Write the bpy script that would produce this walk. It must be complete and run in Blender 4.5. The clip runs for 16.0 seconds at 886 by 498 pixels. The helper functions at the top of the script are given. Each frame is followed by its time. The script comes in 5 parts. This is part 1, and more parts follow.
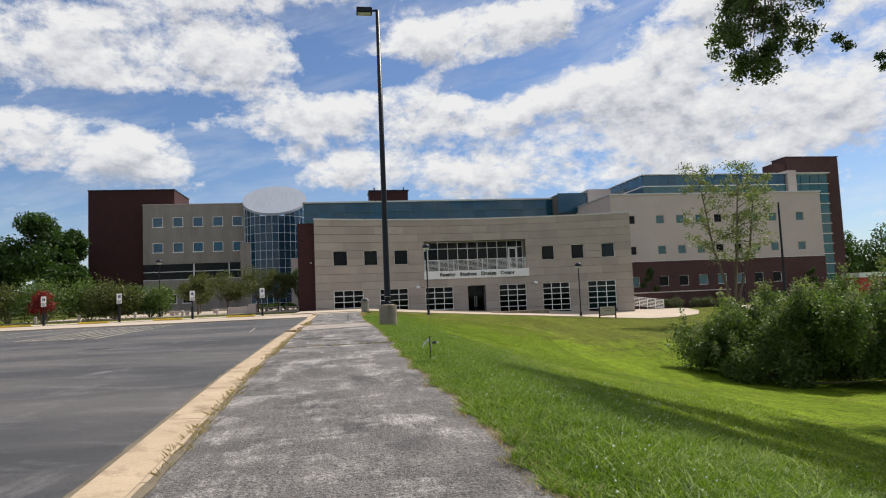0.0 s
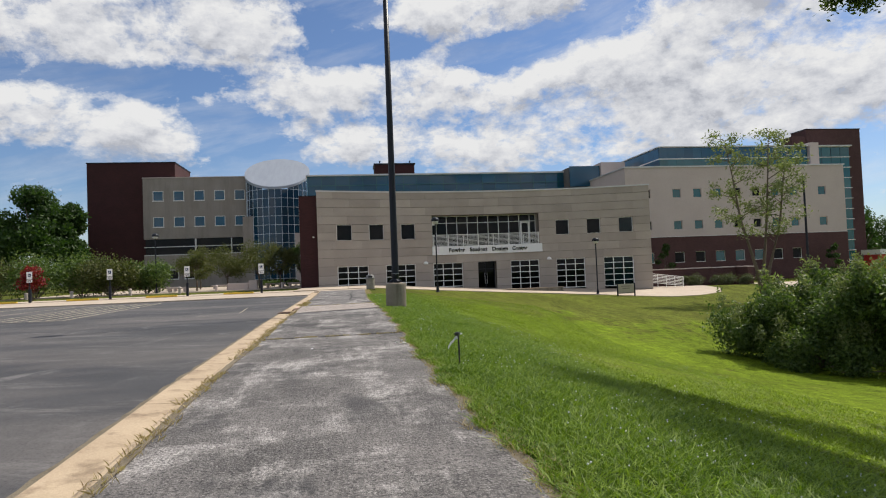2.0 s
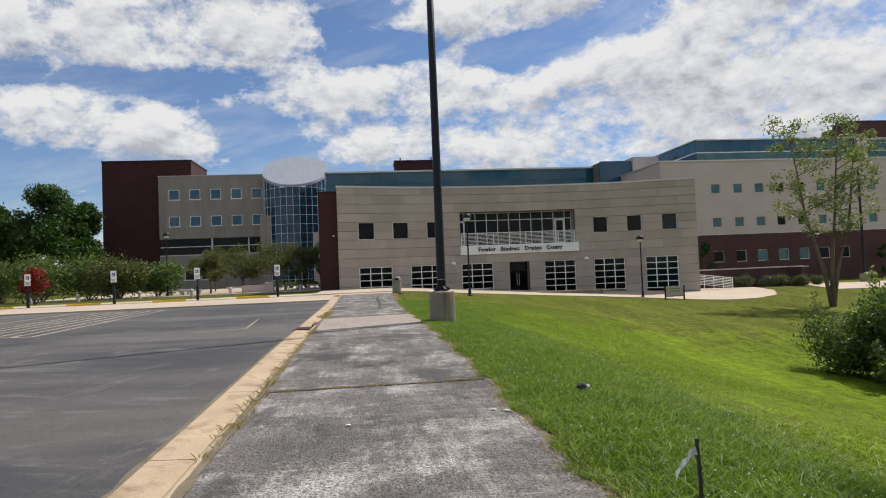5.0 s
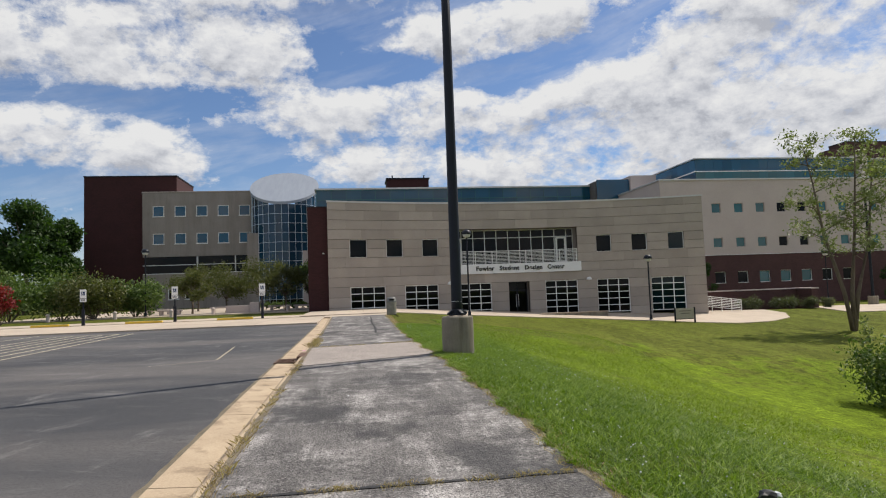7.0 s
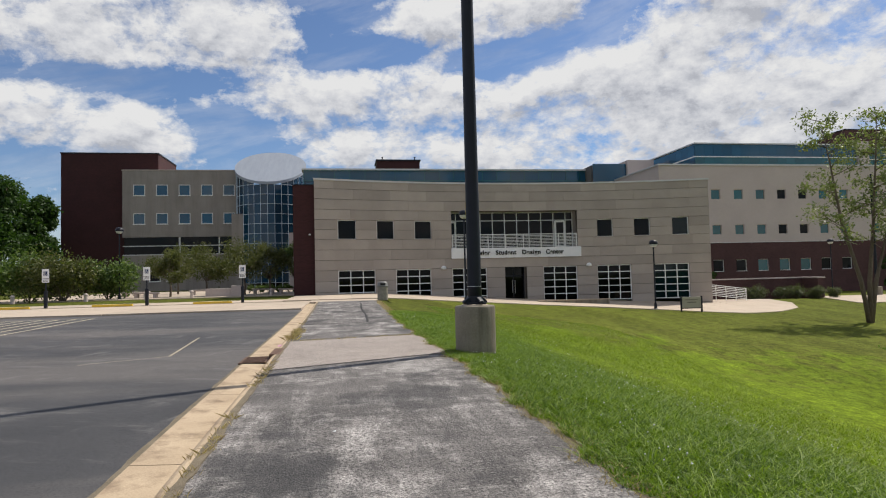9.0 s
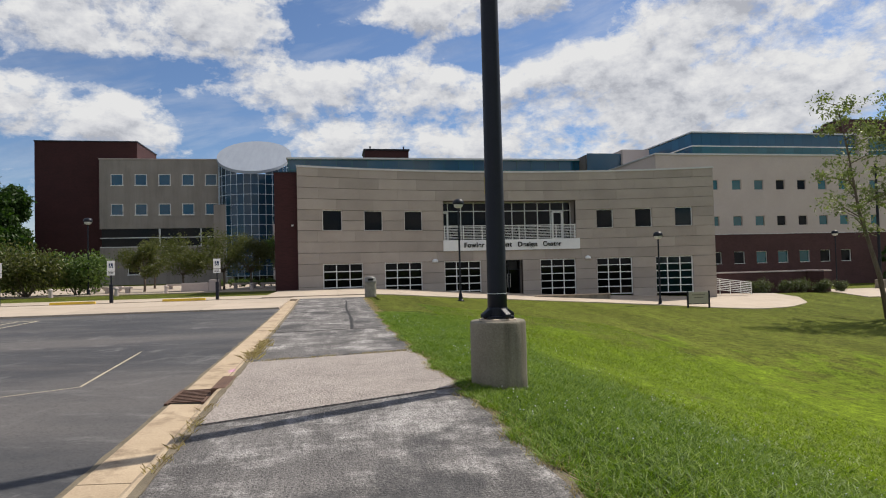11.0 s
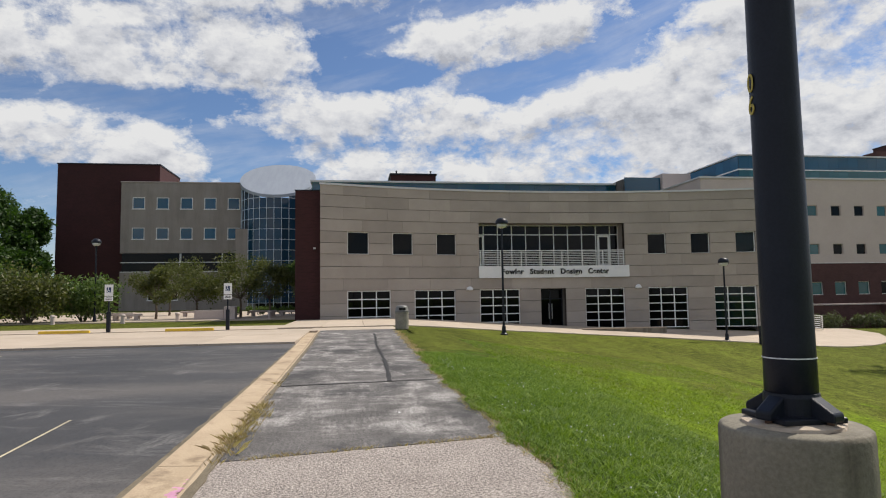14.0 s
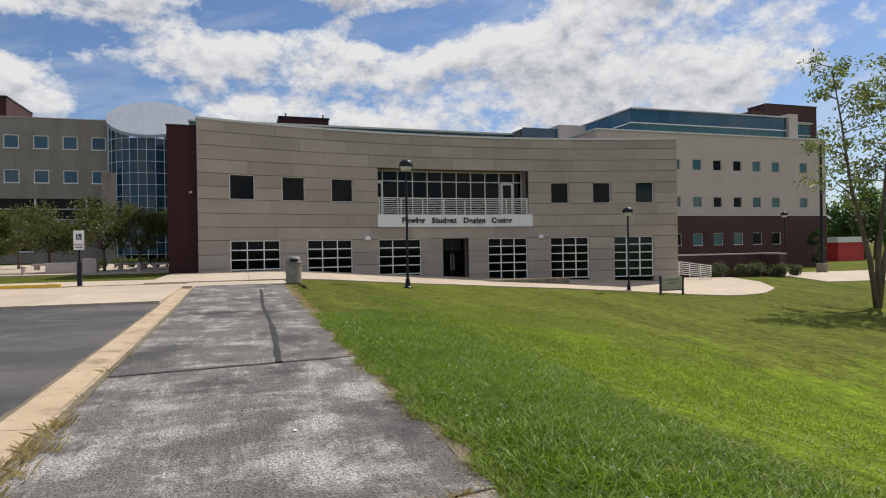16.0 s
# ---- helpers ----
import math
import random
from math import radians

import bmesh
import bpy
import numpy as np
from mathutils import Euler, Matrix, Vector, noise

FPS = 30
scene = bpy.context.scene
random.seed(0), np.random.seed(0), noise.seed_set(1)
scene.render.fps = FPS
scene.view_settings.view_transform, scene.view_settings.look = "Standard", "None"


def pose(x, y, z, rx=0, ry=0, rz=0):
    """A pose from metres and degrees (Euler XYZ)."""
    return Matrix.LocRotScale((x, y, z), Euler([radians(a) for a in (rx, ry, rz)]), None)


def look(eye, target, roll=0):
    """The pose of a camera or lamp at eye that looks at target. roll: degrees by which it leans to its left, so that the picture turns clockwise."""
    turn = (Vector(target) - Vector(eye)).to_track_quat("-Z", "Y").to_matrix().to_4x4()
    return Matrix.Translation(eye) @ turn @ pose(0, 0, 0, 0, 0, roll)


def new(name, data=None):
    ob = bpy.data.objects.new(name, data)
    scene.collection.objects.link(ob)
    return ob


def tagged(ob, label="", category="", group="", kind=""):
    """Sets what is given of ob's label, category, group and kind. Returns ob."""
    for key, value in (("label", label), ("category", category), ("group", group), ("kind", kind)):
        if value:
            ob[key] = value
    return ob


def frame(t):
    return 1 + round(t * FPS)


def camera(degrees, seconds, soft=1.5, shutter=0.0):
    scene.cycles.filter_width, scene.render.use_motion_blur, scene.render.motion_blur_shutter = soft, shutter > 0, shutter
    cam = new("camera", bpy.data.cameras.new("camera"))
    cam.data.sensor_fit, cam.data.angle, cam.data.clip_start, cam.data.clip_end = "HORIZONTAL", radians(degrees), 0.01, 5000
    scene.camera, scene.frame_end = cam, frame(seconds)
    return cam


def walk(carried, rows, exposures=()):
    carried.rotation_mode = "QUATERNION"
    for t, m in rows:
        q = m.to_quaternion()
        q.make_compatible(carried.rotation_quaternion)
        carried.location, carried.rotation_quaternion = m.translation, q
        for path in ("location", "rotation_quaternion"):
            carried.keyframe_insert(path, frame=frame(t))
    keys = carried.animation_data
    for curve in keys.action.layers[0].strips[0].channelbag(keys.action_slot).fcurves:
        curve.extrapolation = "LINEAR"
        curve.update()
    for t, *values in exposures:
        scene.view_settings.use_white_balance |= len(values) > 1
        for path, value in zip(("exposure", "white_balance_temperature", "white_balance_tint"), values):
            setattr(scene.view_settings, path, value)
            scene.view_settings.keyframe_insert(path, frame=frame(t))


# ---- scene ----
cam = camera(70.4, 16.0, soft=1.1)
PATH = [
    (0, (0.215, -2.808, 1.079), (0.538, -0.839, 1.226), -2.42),
    (0.5, (0.242, -1.950, 1.145), (0.550, 0.019, 1.315), -2.40),
    (1, (0.299, -1.104, 1.162), (0.618, 0.859, 1.379), -2.66),
    (1.5, (0.345, -0.278, 1.111), (0.639, 1.692, 1.289), -2.30),
    (2, (0.379, 0.544, 1.146), (0.682, 2.520, 1.217), -2.26),
    (2.5, (0.291, 1.367, 1.228), (0.548, 3.349, 1.309), -2.07),
    (3, (0.225, 2.166, 1.260), (0.440, 4.152, 1.351), -2.34),
    (3.5, (0.162, 2.925, 1.264), (0.375, 4.912, 1.360), -2.15),
    (4, (0.088, 3.690, 1.275), (0.320, 5.675, 1.367), -2.40),
    (4.2, (0.059, 4.004, 1.299), (0.291, 5.989, 1.389), -2.45),
    (6.3, (-0.155, 7.305, 1.354), (0.134, 9.283, 1.399), -2.39),
    (6.5, (-0.177, 7.626, 1.358), (0.107, 9.604, 1.437), -2.76),
    (7, (-0.233, 8.444, 1.355), (0.049, 10.419, 1.490), -2.09),
    (7.5, (-0.271, 9.255, 1.348), (0.010, 11.230, 1.495), -1.57),
    (8, (-0.287, 10.044, 1.337), (-0.001, 12.019, 1.481), -1.62),
    (8.5, (-0.287, 10.806, 1.322), (-0.001, 12.779, 1.474), -1.43),
    (9, (-0.264, 11.546, 1.309), (0.054, 13.518, 1.397), -1.40),
    (9.2, (-0.251, 11.847, 1.316), (0.084, 13.818, 1.377), -1.29),
    (11.3, (-0.019, 15.124, 1.477), (0.336, 17.092, 1.539), -1.45),
    (11.5, (-0.008, 15.445, 1.482), (0.328, 17.414, 1.567), -1.75),
    (12, (-0.021, 16.262, 1.464), (0.235, 18.235, 1.675), -1.70),
    (12.5, (-0.079, 17.080, 1.438), (0.112, 19.057, 1.667), -0.59),
    (13, (-0.099, 17.869, 1.435), (0.126, 19.845, 1.648), -0.59),
    (13.5, (-0.171, 18.628, 1.439), (0.081, 20.605, 1.602), -0.55),
    (14, (-0.175, 19.389, 1.455), (0.109, 21.363, 1.609), -0.87),
    (14.5, (-0.169, 20.157, 1.454), (0.133, 22.130, 1.589), -0.95),
    (15, (-0.119, 20.946, 1.435), (0.217, 22.917, 1.495), -0.61),
    (15.5, (-0.050, 21.751, 1.420), (0.379, 23.705, 1.421), -0.92),
    (16, (0.026, 22.560, 1.398), (0.640, 24.464, 1.392), -0.91),
]
walk(cam, [(t, look(eye, target, roll)) for t, eye, target, roll in PATH], ((0, 0.08), (1.3, 0.03), (3, 0.02), (7, -0.02), (12, -0.04), (16, -0.04)))

# light levels, and the banks of cloud: azimuth, elevation, half-width, half-height, tilt, strength
SUN_STRENGTH, SKY_STRENGTH, CLOUD_STRENGTH, SKY_TINT = 5.0, 0.10, 0.80, (0.78, 0.87, 1.02)
CLOUD_BANKS = (
    (-17.5, 20.4, 18, 3.4, 4, 1.0), (-21.5, 12.8, 10, 2.7, -4, 1.0), (-0.5, 16.2, 11.5, 2.5, 2, 1.0), (3.4, 11.6, 7.5, 1.9, 0, 1.0),
    (14.5, 23.0, 10, 2.7, 6, 1.0), (27, 17.8, 18, 1.9, 9, 1.0), (25, 12.0, 14, 3.6, 3, 1.05), (41, 14.0, 9, 4.6, 0, 1.0),
    (9.3, 18.2, 3.4, 1.5, -6, 0.9), (35, 22.5, 10, 2.2, 12, 0.9), (-8, 26.5, 14, 2.0, 5, 0.9), (14, 28.5, 9, 2.0, 0, 0.9), (-30, 27, 10, 2.4, 0, 0.8),
    (20, 15.4, 7, 0.7, 6, -0.45), (3, 19.9, 6, 1.2, 8, -0.6), (-9.5, 12.6, 4.5, 2.2, 0, -0.6), (15, 19.4, 8, 1.2, 9, -0.5), (-17, 16.4, 7, 1.0, 2, -0.5),
)

# ---- world, sun, exposure ----
SUN_AZ, SUN_EL = math.atan2(0.885, 0.465), radians(53)   # azimuth from +y towards +x


def sun_dir():
    return Vector((math.sin(SUN_AZ) * math.cos(SUN_EL), math.cos(SUN_AZ) * math.cos(SUN_EL), math.sin(SUN_EL)))


class Nodes:
    """Short-hand for building node trees."""

    def __init__(self, tree):
        self.t, self.n, self.l = tree, tree.nodes, tree.links

    def put(self, sock, v):
        if isinstance(v, bpy.types.NodeSocket):
            self.l.new(v, sock)
        elif v is not None:
            sock.default_value = v

    def node(self, kind, **props):
        nd = self.n.new(kind)
        for k, v in props.items():
            setattr(nd, k, v)
        return nd

    def math(self, op, a, b=None, c=None):
        nd = self.node("ShaderNodeMath", operation=op)
        for s, v in zip(nd.inputs, (a, b, c)):
            self.put(s, v)
        return nd.outputs[0]

    def noise(self, vec, scale, detail=4.0, rough=0.55, lac=2.0, dist=0.0):
        nd = self.node("ShaderNodeTexNoise")
        self.put(nd.inputs["Vector"], vec)
        for k, v in (("Scale", scale), ("Detail", detail), ("Roughness", rough), ("Lacunarity", lac), ("Distortion", dist)):
            self.put(nd.inputs[k], v)
        return nd.outputs["Fac"]

    def ramp(self, fac, *stops):
        nd = self.node("ShaderNodeValToRGB")
        self.put(nd.inputs[0], fac)
        el = nd.color_ramp.elements
        while len(el) < len(stops):
            el.new(0.5)
        for e, (p, c) in zip(el, stops):
            e.position = p
            e.color = (c, c, c, 1) if isinstance(c, (int, float)) else (*c, 1)
        return nd.outputs[0]

    def mix(self, fac, a, b, blend="MIX"):
        nd = self.node("ShaderNodeMix", data_type="RGBA", blend_type=blend)
        for s, v in zip((nd.inputs[0], nd.inputs[6], nd.inputs[7]), (fac, a, b)):
            self.put(s, (*v, 1) if isinstance(v, tuple) and len(v) == 3 else v)
        return nd.outputs[2]

    def scaled(self, vec, sx, sy, sz):
        nd = self.node("ShaderNodeVectorMath", operation="MULTIPLY")
        self.put(nd.inputs[0], vec)
        nd.inputs[1].default_value = (sx, sy, sz)
        return nd.outputs[0]


world = bpy.data.worlds.new("world")
scene.world = world
world.use_nodes = True
W = Nodes(world.node_tree)
W.n.clear()
sky = W.node("ShaderNodeTexSky", sky_type="NISHITA", sun_disc=False, sun_elevation=SUN_EL, sun_rotation=SUN_AZ, altitude=200.0, air_density=1.0, dust_density=0.6, ozone_density=2.2)
direction = W.node("ShaderNodeTexCoord").outputs["Generated"]
sep = W.node("ShaderNodeSeparateXYZ")
W.put(sep.inputs[0], direction)
DX, DY, DZ = sep.outputs
AZ = W.math("MULTIPLY", W.math("ARCTAN2", DX, DY), 180 / math.pi)
EL = W.math("MULTIPLY", W.math("ARCSINE", DZ), 180 / math.pi)


def cloud_bank(az, el, wide, tall, tilt, strength, lift):
    """A soft elongated bank of cloud round a direction, in degrees."""
    a, e, c, s = W.math("SUBTRACT", AZ, az), W.math("SUBTRACT", EL, el - lift), math.cos(radians(tilt)), math.sin(radians(tilt))
    u = W.math("ADD", W.math("MULTIPLY", a, c / wide), W.math("MULTIPLY", e, s / wide))
    v = W.math("SUBTRACT", W.math("MULTIPLY", e, c / tall), W.math("MULTIPLY", a, s / tall))
    r = W.math("ADD", W.math("MULTIPLY", u, u), W.math("MULTIPLY", v, v))
    return W.math("MULTIPLY", W.math("POWER", 2.718, W.math("MULTIPLY", W.math("MULTIPLY", r, r), -0.8)), strength)


def cloud_density(lift):
    """How thick the broken cumulus is, at a height of lift degrees above the line of sight."""
    banks = 0.0
    for b in CLOUD_BANKS:
        banks = W.math("ADD", banks, cloud_bank(*b, lift))
    at = W.node("ShaderNodeCombineXYZ")
    W.put(at.inputs[0], W.math("MULTIPLY", AZ, 0.10))
    # finer towards the horizon, as a layer of cloud is
    W.put(at.inputs[1], W.math("MULTIPLY", W.math("POWER", W.math("MAXIMUM", W.math("ADD", EL, 4.0 + lift), 0.5), 0.8), 0.35))
    puff = W.noise(at.outputs[0], 1.15, 10.0, 0.60, 2.15, 0.15)
    lumps = W.noise(at.outputs[0], 4.6, 7.0, 0.62, 2.2, 0.2)
    body = W.math("ADD", W.math("MULTIPLY", puff, 0.68), W.math("MULTIPLY", lumps, 0.32))
    return W.math("ADD", W.math("ADD", body, W.math("MULTIPLY", W.math("MINIMUM", banks, 1.05), 0.19)), W.math("SUBTRACT", side, 0.088))


# beyond the view the layer goes on as broken cloud
side = W.math("MINIMUM", W.math("MULTIPLY", W.math("MAXIMUM", W.math("SUBTRACT", W.math("ABSOLUTE", W.math("SUBTRACT", AZ, 8.0)), 45.0), 0.0), 0.008), 0.118)
density, above = cloud_density(0.0), cloud_density(1.5)
firm = W.ramp(density, (0.470, 0.0), (0.513, 0.44), (0.580, 1.0))
# a thin high veil, drawn out in streaks that rise to the right
streak = W.node("ShaderNodeCombineXYZ")
W.put(streak.inputs[0], W.math("ADD", W.math("MULTIPLY", AZ, 0.030), W.math("MULTIPLY", EL, 0.010)))
W.put(streak.inputs[1], W.math("SUBTRACT", W.math("MULTIPLY", EL, 0.16), W.math("MULTIPLY", AZ, 0.040)))
veil = W.math("MULTIPLY", W.ramp(W.noise(streak.outputs[0], 1.6, 8.0, 0.58, 2.1, 0.3), (0.46, 0.0), (0.72, 0.45)), W.ramp(W.math("MULTIPLY", EL, 0.02), (0.05, 1.0), (0.9, 0.6)))
cover = W.math("SUBTRACT", 1.0, W.math("MULTIPLY", W.math("SUBTRACT", 1.0, firm), W.math("SUBTRACT", 1.0, veil)))
# cloud is white where the sun reaches its top and edges, and grey where more cloud lies above
greyness = W.math("ADD", W.math("MULTIPLY", W.math("SUBTRACT", above, 0.50), 2.3), W.math("MULTIPLY", W.math("SUBTRACT", above, density), 2.6))
round_at = W.node("ShaderNodeCombineXYZ")
W.put(round_at.inputs[0], W.math("MULTIPLY", AZ, 0.10))
W.put(round_at.inputs[1], W.math("MULTIPLY", EL, 0.15))
billow = W.noise(round_at.outputs[0], 5.0, 5.0, 0.58, 2.1, 0.1)
cloud_col = W.ramp(W.math("ADD", W.math("ADD", W.math("MULTIPLY", greyness, 0.95), 0.25), W.math("MULTIPLY", W.math("SUBTRACT", billow, 0.45), 1.0)), (0.05, (1.0, 1.0, 1.0)), (0.45, (0.85, 0.86, 0.895)), (0.80, (0.68, 0.70, 0.755)), (1.0, (0.56, 0.58, 0.64)))
bg_sky, bg_cloud, mixer, wout = W.node("ShaderNodeBackground"), W.node("ShaderNodeBackground"), W.node("ShaderNodeMixShader"), W.node("ShaderNodeOutputWorld")
W.put(bg_sky.inputs[0], W.mix(1.0, sky.outputs[0], SKY_TINT, "MULTIPLY"))
bg_sky.inputs[1].default_value = SKY_STRENGTH
W.put(bg_cloud.inputs[0], cloud_col)
bg_cloud.inputs[1].default_value = CLOUD_STRENGTH
W.put(mixer.inputs[0], cover)
W.l.new(bg_sky.outputs[0], mixer.inputs[1])
W.l.new(bg_cloud.outputs[0], mixer.inputs[2])
W.l.new(mixer.outputs[0], wout.inputs[0])

sun = new("sun", bpy.data.lights.new("sun", "SUN"))
sun.data.energy, sun.data.angle, sun.data.color = SUN_STRENGTH, radians(0.55), (1.0, 0.93, 0.82)
sun.matrix_world = look((40, 30, 60), Vector((40, 30, 60)) - sun_dir())

# ---- materials ----
def material(name, dark, light, rough=0.8, scale=3.0, fine=40.0, bump=0.15, metal=0.0, spec=0.4, spread=0.0, fine_mix=0.5, stretch=(1, 1, 1), extra=None):
    """A surface whose colour wanders between two tones at two scales, with fine relief. spread: how far whole pieces differ in tone."""
    m = bpy.data.materials.new(name)
    m.use_nodes = True
    N = Nodes(m.node_tree)
    bsdf = N.n["Principled BSDF"]
    co = N.node("ShaderNodeTexCoord").outputs["Object"]
    if stretch != (1, 1, 1):
        co = N.scaled(co, *stretch)
    big, small = N.noise(co, scale, 5.0, 0.6), N.noise(co, fine, 3.0, 0.65)
    fac = N.math("ADD", N.math("MULTIPLY", big, 1 - fine_mix), N.math("MULTIPLY", small, fine_mix))
    col = N.ramp(fac, (0.33, dark), (0.67, light))
    if spread:
        rnd = N.node("ShaderNodeObjectInfo").outputs["Random"]
        k = N.math("ADD", N.math("MULTIPLY", rnd, 2 * spread), 1 - spread)
        comb = N.node("ShaderNodeCombineColor")
        for s in comb.inputs:
            N.put(s, k)
        col = N.mix(1.0, col, comb.outputs[0], "MULTIPLY")
    if extra:
        col = extra(N, co, col)
    N.put(bsdf.inputs["Base Color"], col)
    N.put(bsdf.inputs["Roughness"], N.math("ADD", N.math("MULTIPLY", small, 0.16), rough - 0.08))
    bsdf.inputs["Metallic"].default_value = metal
    bsdf.inputs["Specular IOR Level"].default_value = spec
    if bump:
        bn = N.node("ShaderNodeBump")
        bn.inputs["Strength"].default_value, bn.inputs["Distance"].default_value = bump, 0.02
        N.put(bn.inputs["Height"], small)
        N.l.new(bn.outputs[0], bsdf.inputs["Normal"])
    return m


def asphalt_marks(N, co, col):
    """Stone grit, combed lines along the walk, pale worn trails and scraped bands across it."""
    trail = N.noise(N.scaled(co, 2.2, 0.42, 1), 1.0, 8.0, 0.74, 2.1, 0.35)
    cross = N.noise(N.scaled(co, 0.5, 2.2, 1), 1.0, 8.0, 0.76, 2.1, 0.4)
    patch = N.noise(co, 0.75, 9.0, 0.76, 2.1, 0.3)
    grit = N.noise(co, 52.0, 4.0, 0.8)
    wear = N.math("ADD", N.math("MULTIPLY", trail, 0.30), N.math("ADD", N.math("MULTIPLY", cross, 0.22), N.math("MULTIPLY", patch, 0.48)))
    pale = N.math("MULTIPLY", N.ramp(wear, (0.495, 0.0), (0.575, 1.0)), N.ramp(grit, (0.40, 0.05), (0.56, 1.0)))
    col = N.mix(N.math("MULTIPLY", pale, 0.88), col, (0.62, 0.585, 0.56))
    scratch = N.math("MULTIPLY", N.ramp(N.noise(N.scaled(co, 0.8, 11.0, 1), 1.0, 4.0, 0.7, 2.3, 0.15), (0.60, 0.0), (0.68, 1.0)), N.ramp(N.noise(co, 0.6, 3.0), (0.46, 0.0), (0.62, 1.0)))
    col = N.mix(N.math("MULTIPLY", scratch, 0.5), col, (0.52, 0.50, 0.48))
    comb = N.ramp(N.noise(N.scaled(co, 34.0, 2.6, 1), 1.0, 5.0, 0.75), (0.36, 0.42), (0.62, 1.35))
    col = N.mix(0.40, col, N.mix(1.0, col, comb, "MULTIPLY"))
    stone = N.ramp(N.noise(co, 62.0, 3.0, 0.7), (0.55, 0.0), (0.64, 1.0))
    col = N.mix(N.math("MULTIPLY", stone, 0.40), col, (0.50, 0.48, 0.46))
    pits = N.ramp(N.noise(co, 38.0, 4.0, 0.72), (0.38, 1.0), (0.49, 0.0))
    col = N.mix(N.math("MULTIPLY", pits, 0.75), col, (0.018, 0.018, 0.019))
    tar = N.ramp(N.noise(N.scaled(co, 1.0, 0.6, 1), 0.7, 6.0, 0.68), (0.53, 0.0), (0.60, 1.0))
    return N.mix(N.math("MULTIPLY", tar, 0.62), col, (0.034, 0.034, 0.037))


def lot_marks(N, co, col):
    """Tyre-polished bands with grazing sheen in their colour, long chalky sweeps and old sealer."""
    turned = N.node("ShaderNodeMapping")
    N.put(turned.inputs["Vector"], co)
    turned.inputs["Rotation"].default_value = (0, 0, radians(18))
    sw = turned.outputs[0]
    # band colour is raised to stand in for sheen on the asphalt
    band = N.ramp(N.noise(N.scaled(co, 0.09, 0.30, 1), 1.0, 5.0, 0.6, 2.0, 0.3), (0.42, 0.0), (0.60, 1.0))
    col = N.mix(N.math("MULTIPLY", band, 0.62), col, (0.150, 0.136, 0.128))
    sweep = N.ramp(N.noise(N.scaled(sw, 0.55, 2.1, 1), 0.8, 9.0, 0.72, 2.2, 0.3), (0.54, 0.0), (0.68, 0.9))
    dab = N.math("MULTIPLY", N.ramp(N.noise(N.scaled(sw, 1.6, 0.5, 1), 1.0, 7.0, 0.72, 2.2, 0.3), (0.56, 0.0), (0.66, 1.0)), N.ramp(N.noise(co, 0.35, 3.0), (0.44, 0.0), (0.58, 1.0)))
    chalk = N.math("MULTIPLY", N.math("MAXIMUM", sweep, dab), N.ramp(N.noise(co, 28.0, 3.0, 0.7), (0.35, 0.25), (0.6, 1.0)))
    col = N.mix(N.ramp(N.noise(co, 45.0, 2.0, 0.6), (0.35, 0.45), (0.5, 0.0)), col, (0.012, 0.012, 0.013))
    return N.mix(N.math("MULTIPLY", chalk, 0.62), col, (0.24, 0.228, 0.22))


def worn_paint(N, co, col):
    """Paint rubbed through to the asphalt."""
    gone = N.ramp(N.math("ADD", N.math("MULTIPLY", N.noise(co, 1.3, 4.0, 0.6), 0.5), N.math("MULTIPLY", N.noise(co, 22.0, 3.0, 0.7), 0.5)), (0.46, 0.0), (0.62, 0.5))
    return N.mix(gone, col, (0.06, 0.058, 0.058))


def lawn_tone(N, co, col):
    """Lush yellow-green hollows painted sunlit, dull dry crowns, bare spots and clover-dark stretches."""
    sp = N.node("ShaderNodeSeparateXYZ")
    N.put(sp.inputs[0], co)
    # brighter away from the walk: sun on the slope is mixed into the colour
    reach = N.math("ADD", N.math("MULTIPLY", sp.outputs[0], 0.1), N.math("MULTIPLY", N.math("SUBTRACT", N.noise(co, 0.30, 6.0, 0.68), 0.5), 0.65))
    col = N.mix(N.ramp(reach, (0.38, 0.0), (0.60, 0.92)), col, N.mix(N.noise(co, 0.5, 5.0, 0.7), (0.130, 0.198, 0.013), (0.222, 0.300, 0.017)))
    dry = N.ramp(N.noise(N.scaled(co, 0.30, 0.55, 1), 0.8, 6.0, 0.70, 2.0, 0.3), (0.55, 0.0), (0.68, 0.75))
    col = N.mix(dry, col, (0.140, 0.136, 0.034))
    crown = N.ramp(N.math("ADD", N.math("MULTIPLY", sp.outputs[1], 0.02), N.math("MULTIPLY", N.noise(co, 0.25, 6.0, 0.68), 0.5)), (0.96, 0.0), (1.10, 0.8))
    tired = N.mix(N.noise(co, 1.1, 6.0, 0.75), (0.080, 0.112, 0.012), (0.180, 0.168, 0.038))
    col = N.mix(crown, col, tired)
    bare = N.ramp(N.noise(N.scaled(co, 0.8, 1.4, 1), 1.0, 6.0, 0.72), (0.64, 0.0), (0.72, 0.7))
    col = N.mix(N.math("MULTIPLY", bare, crown), col, (0.17, 0.125, 0.062))
    mow = N.ramp(N.noise(N.scaled(co, 0.5, 0.08, 1), 1.0, 3.0, 0.6), (0.4, 0.78), (0.65, 1.08))
    col = N.mix(1.0, col, mow, "MULTIPLY")
    clump = N.ramp(N.noise(co, 2.6, 7.0, 0.78), (0.36, 0.50), (0.62, 1.20))
    col = N.mix(1.0, col, clump, "MULTIPLY")
    tuft = N.ramp(N.noise(co, 16.0, 5.0, 0.75), (0.36, 0.30), (0.60, 1.25))
    return N.mix(1.0, col, tuft, "MULTIPLY")


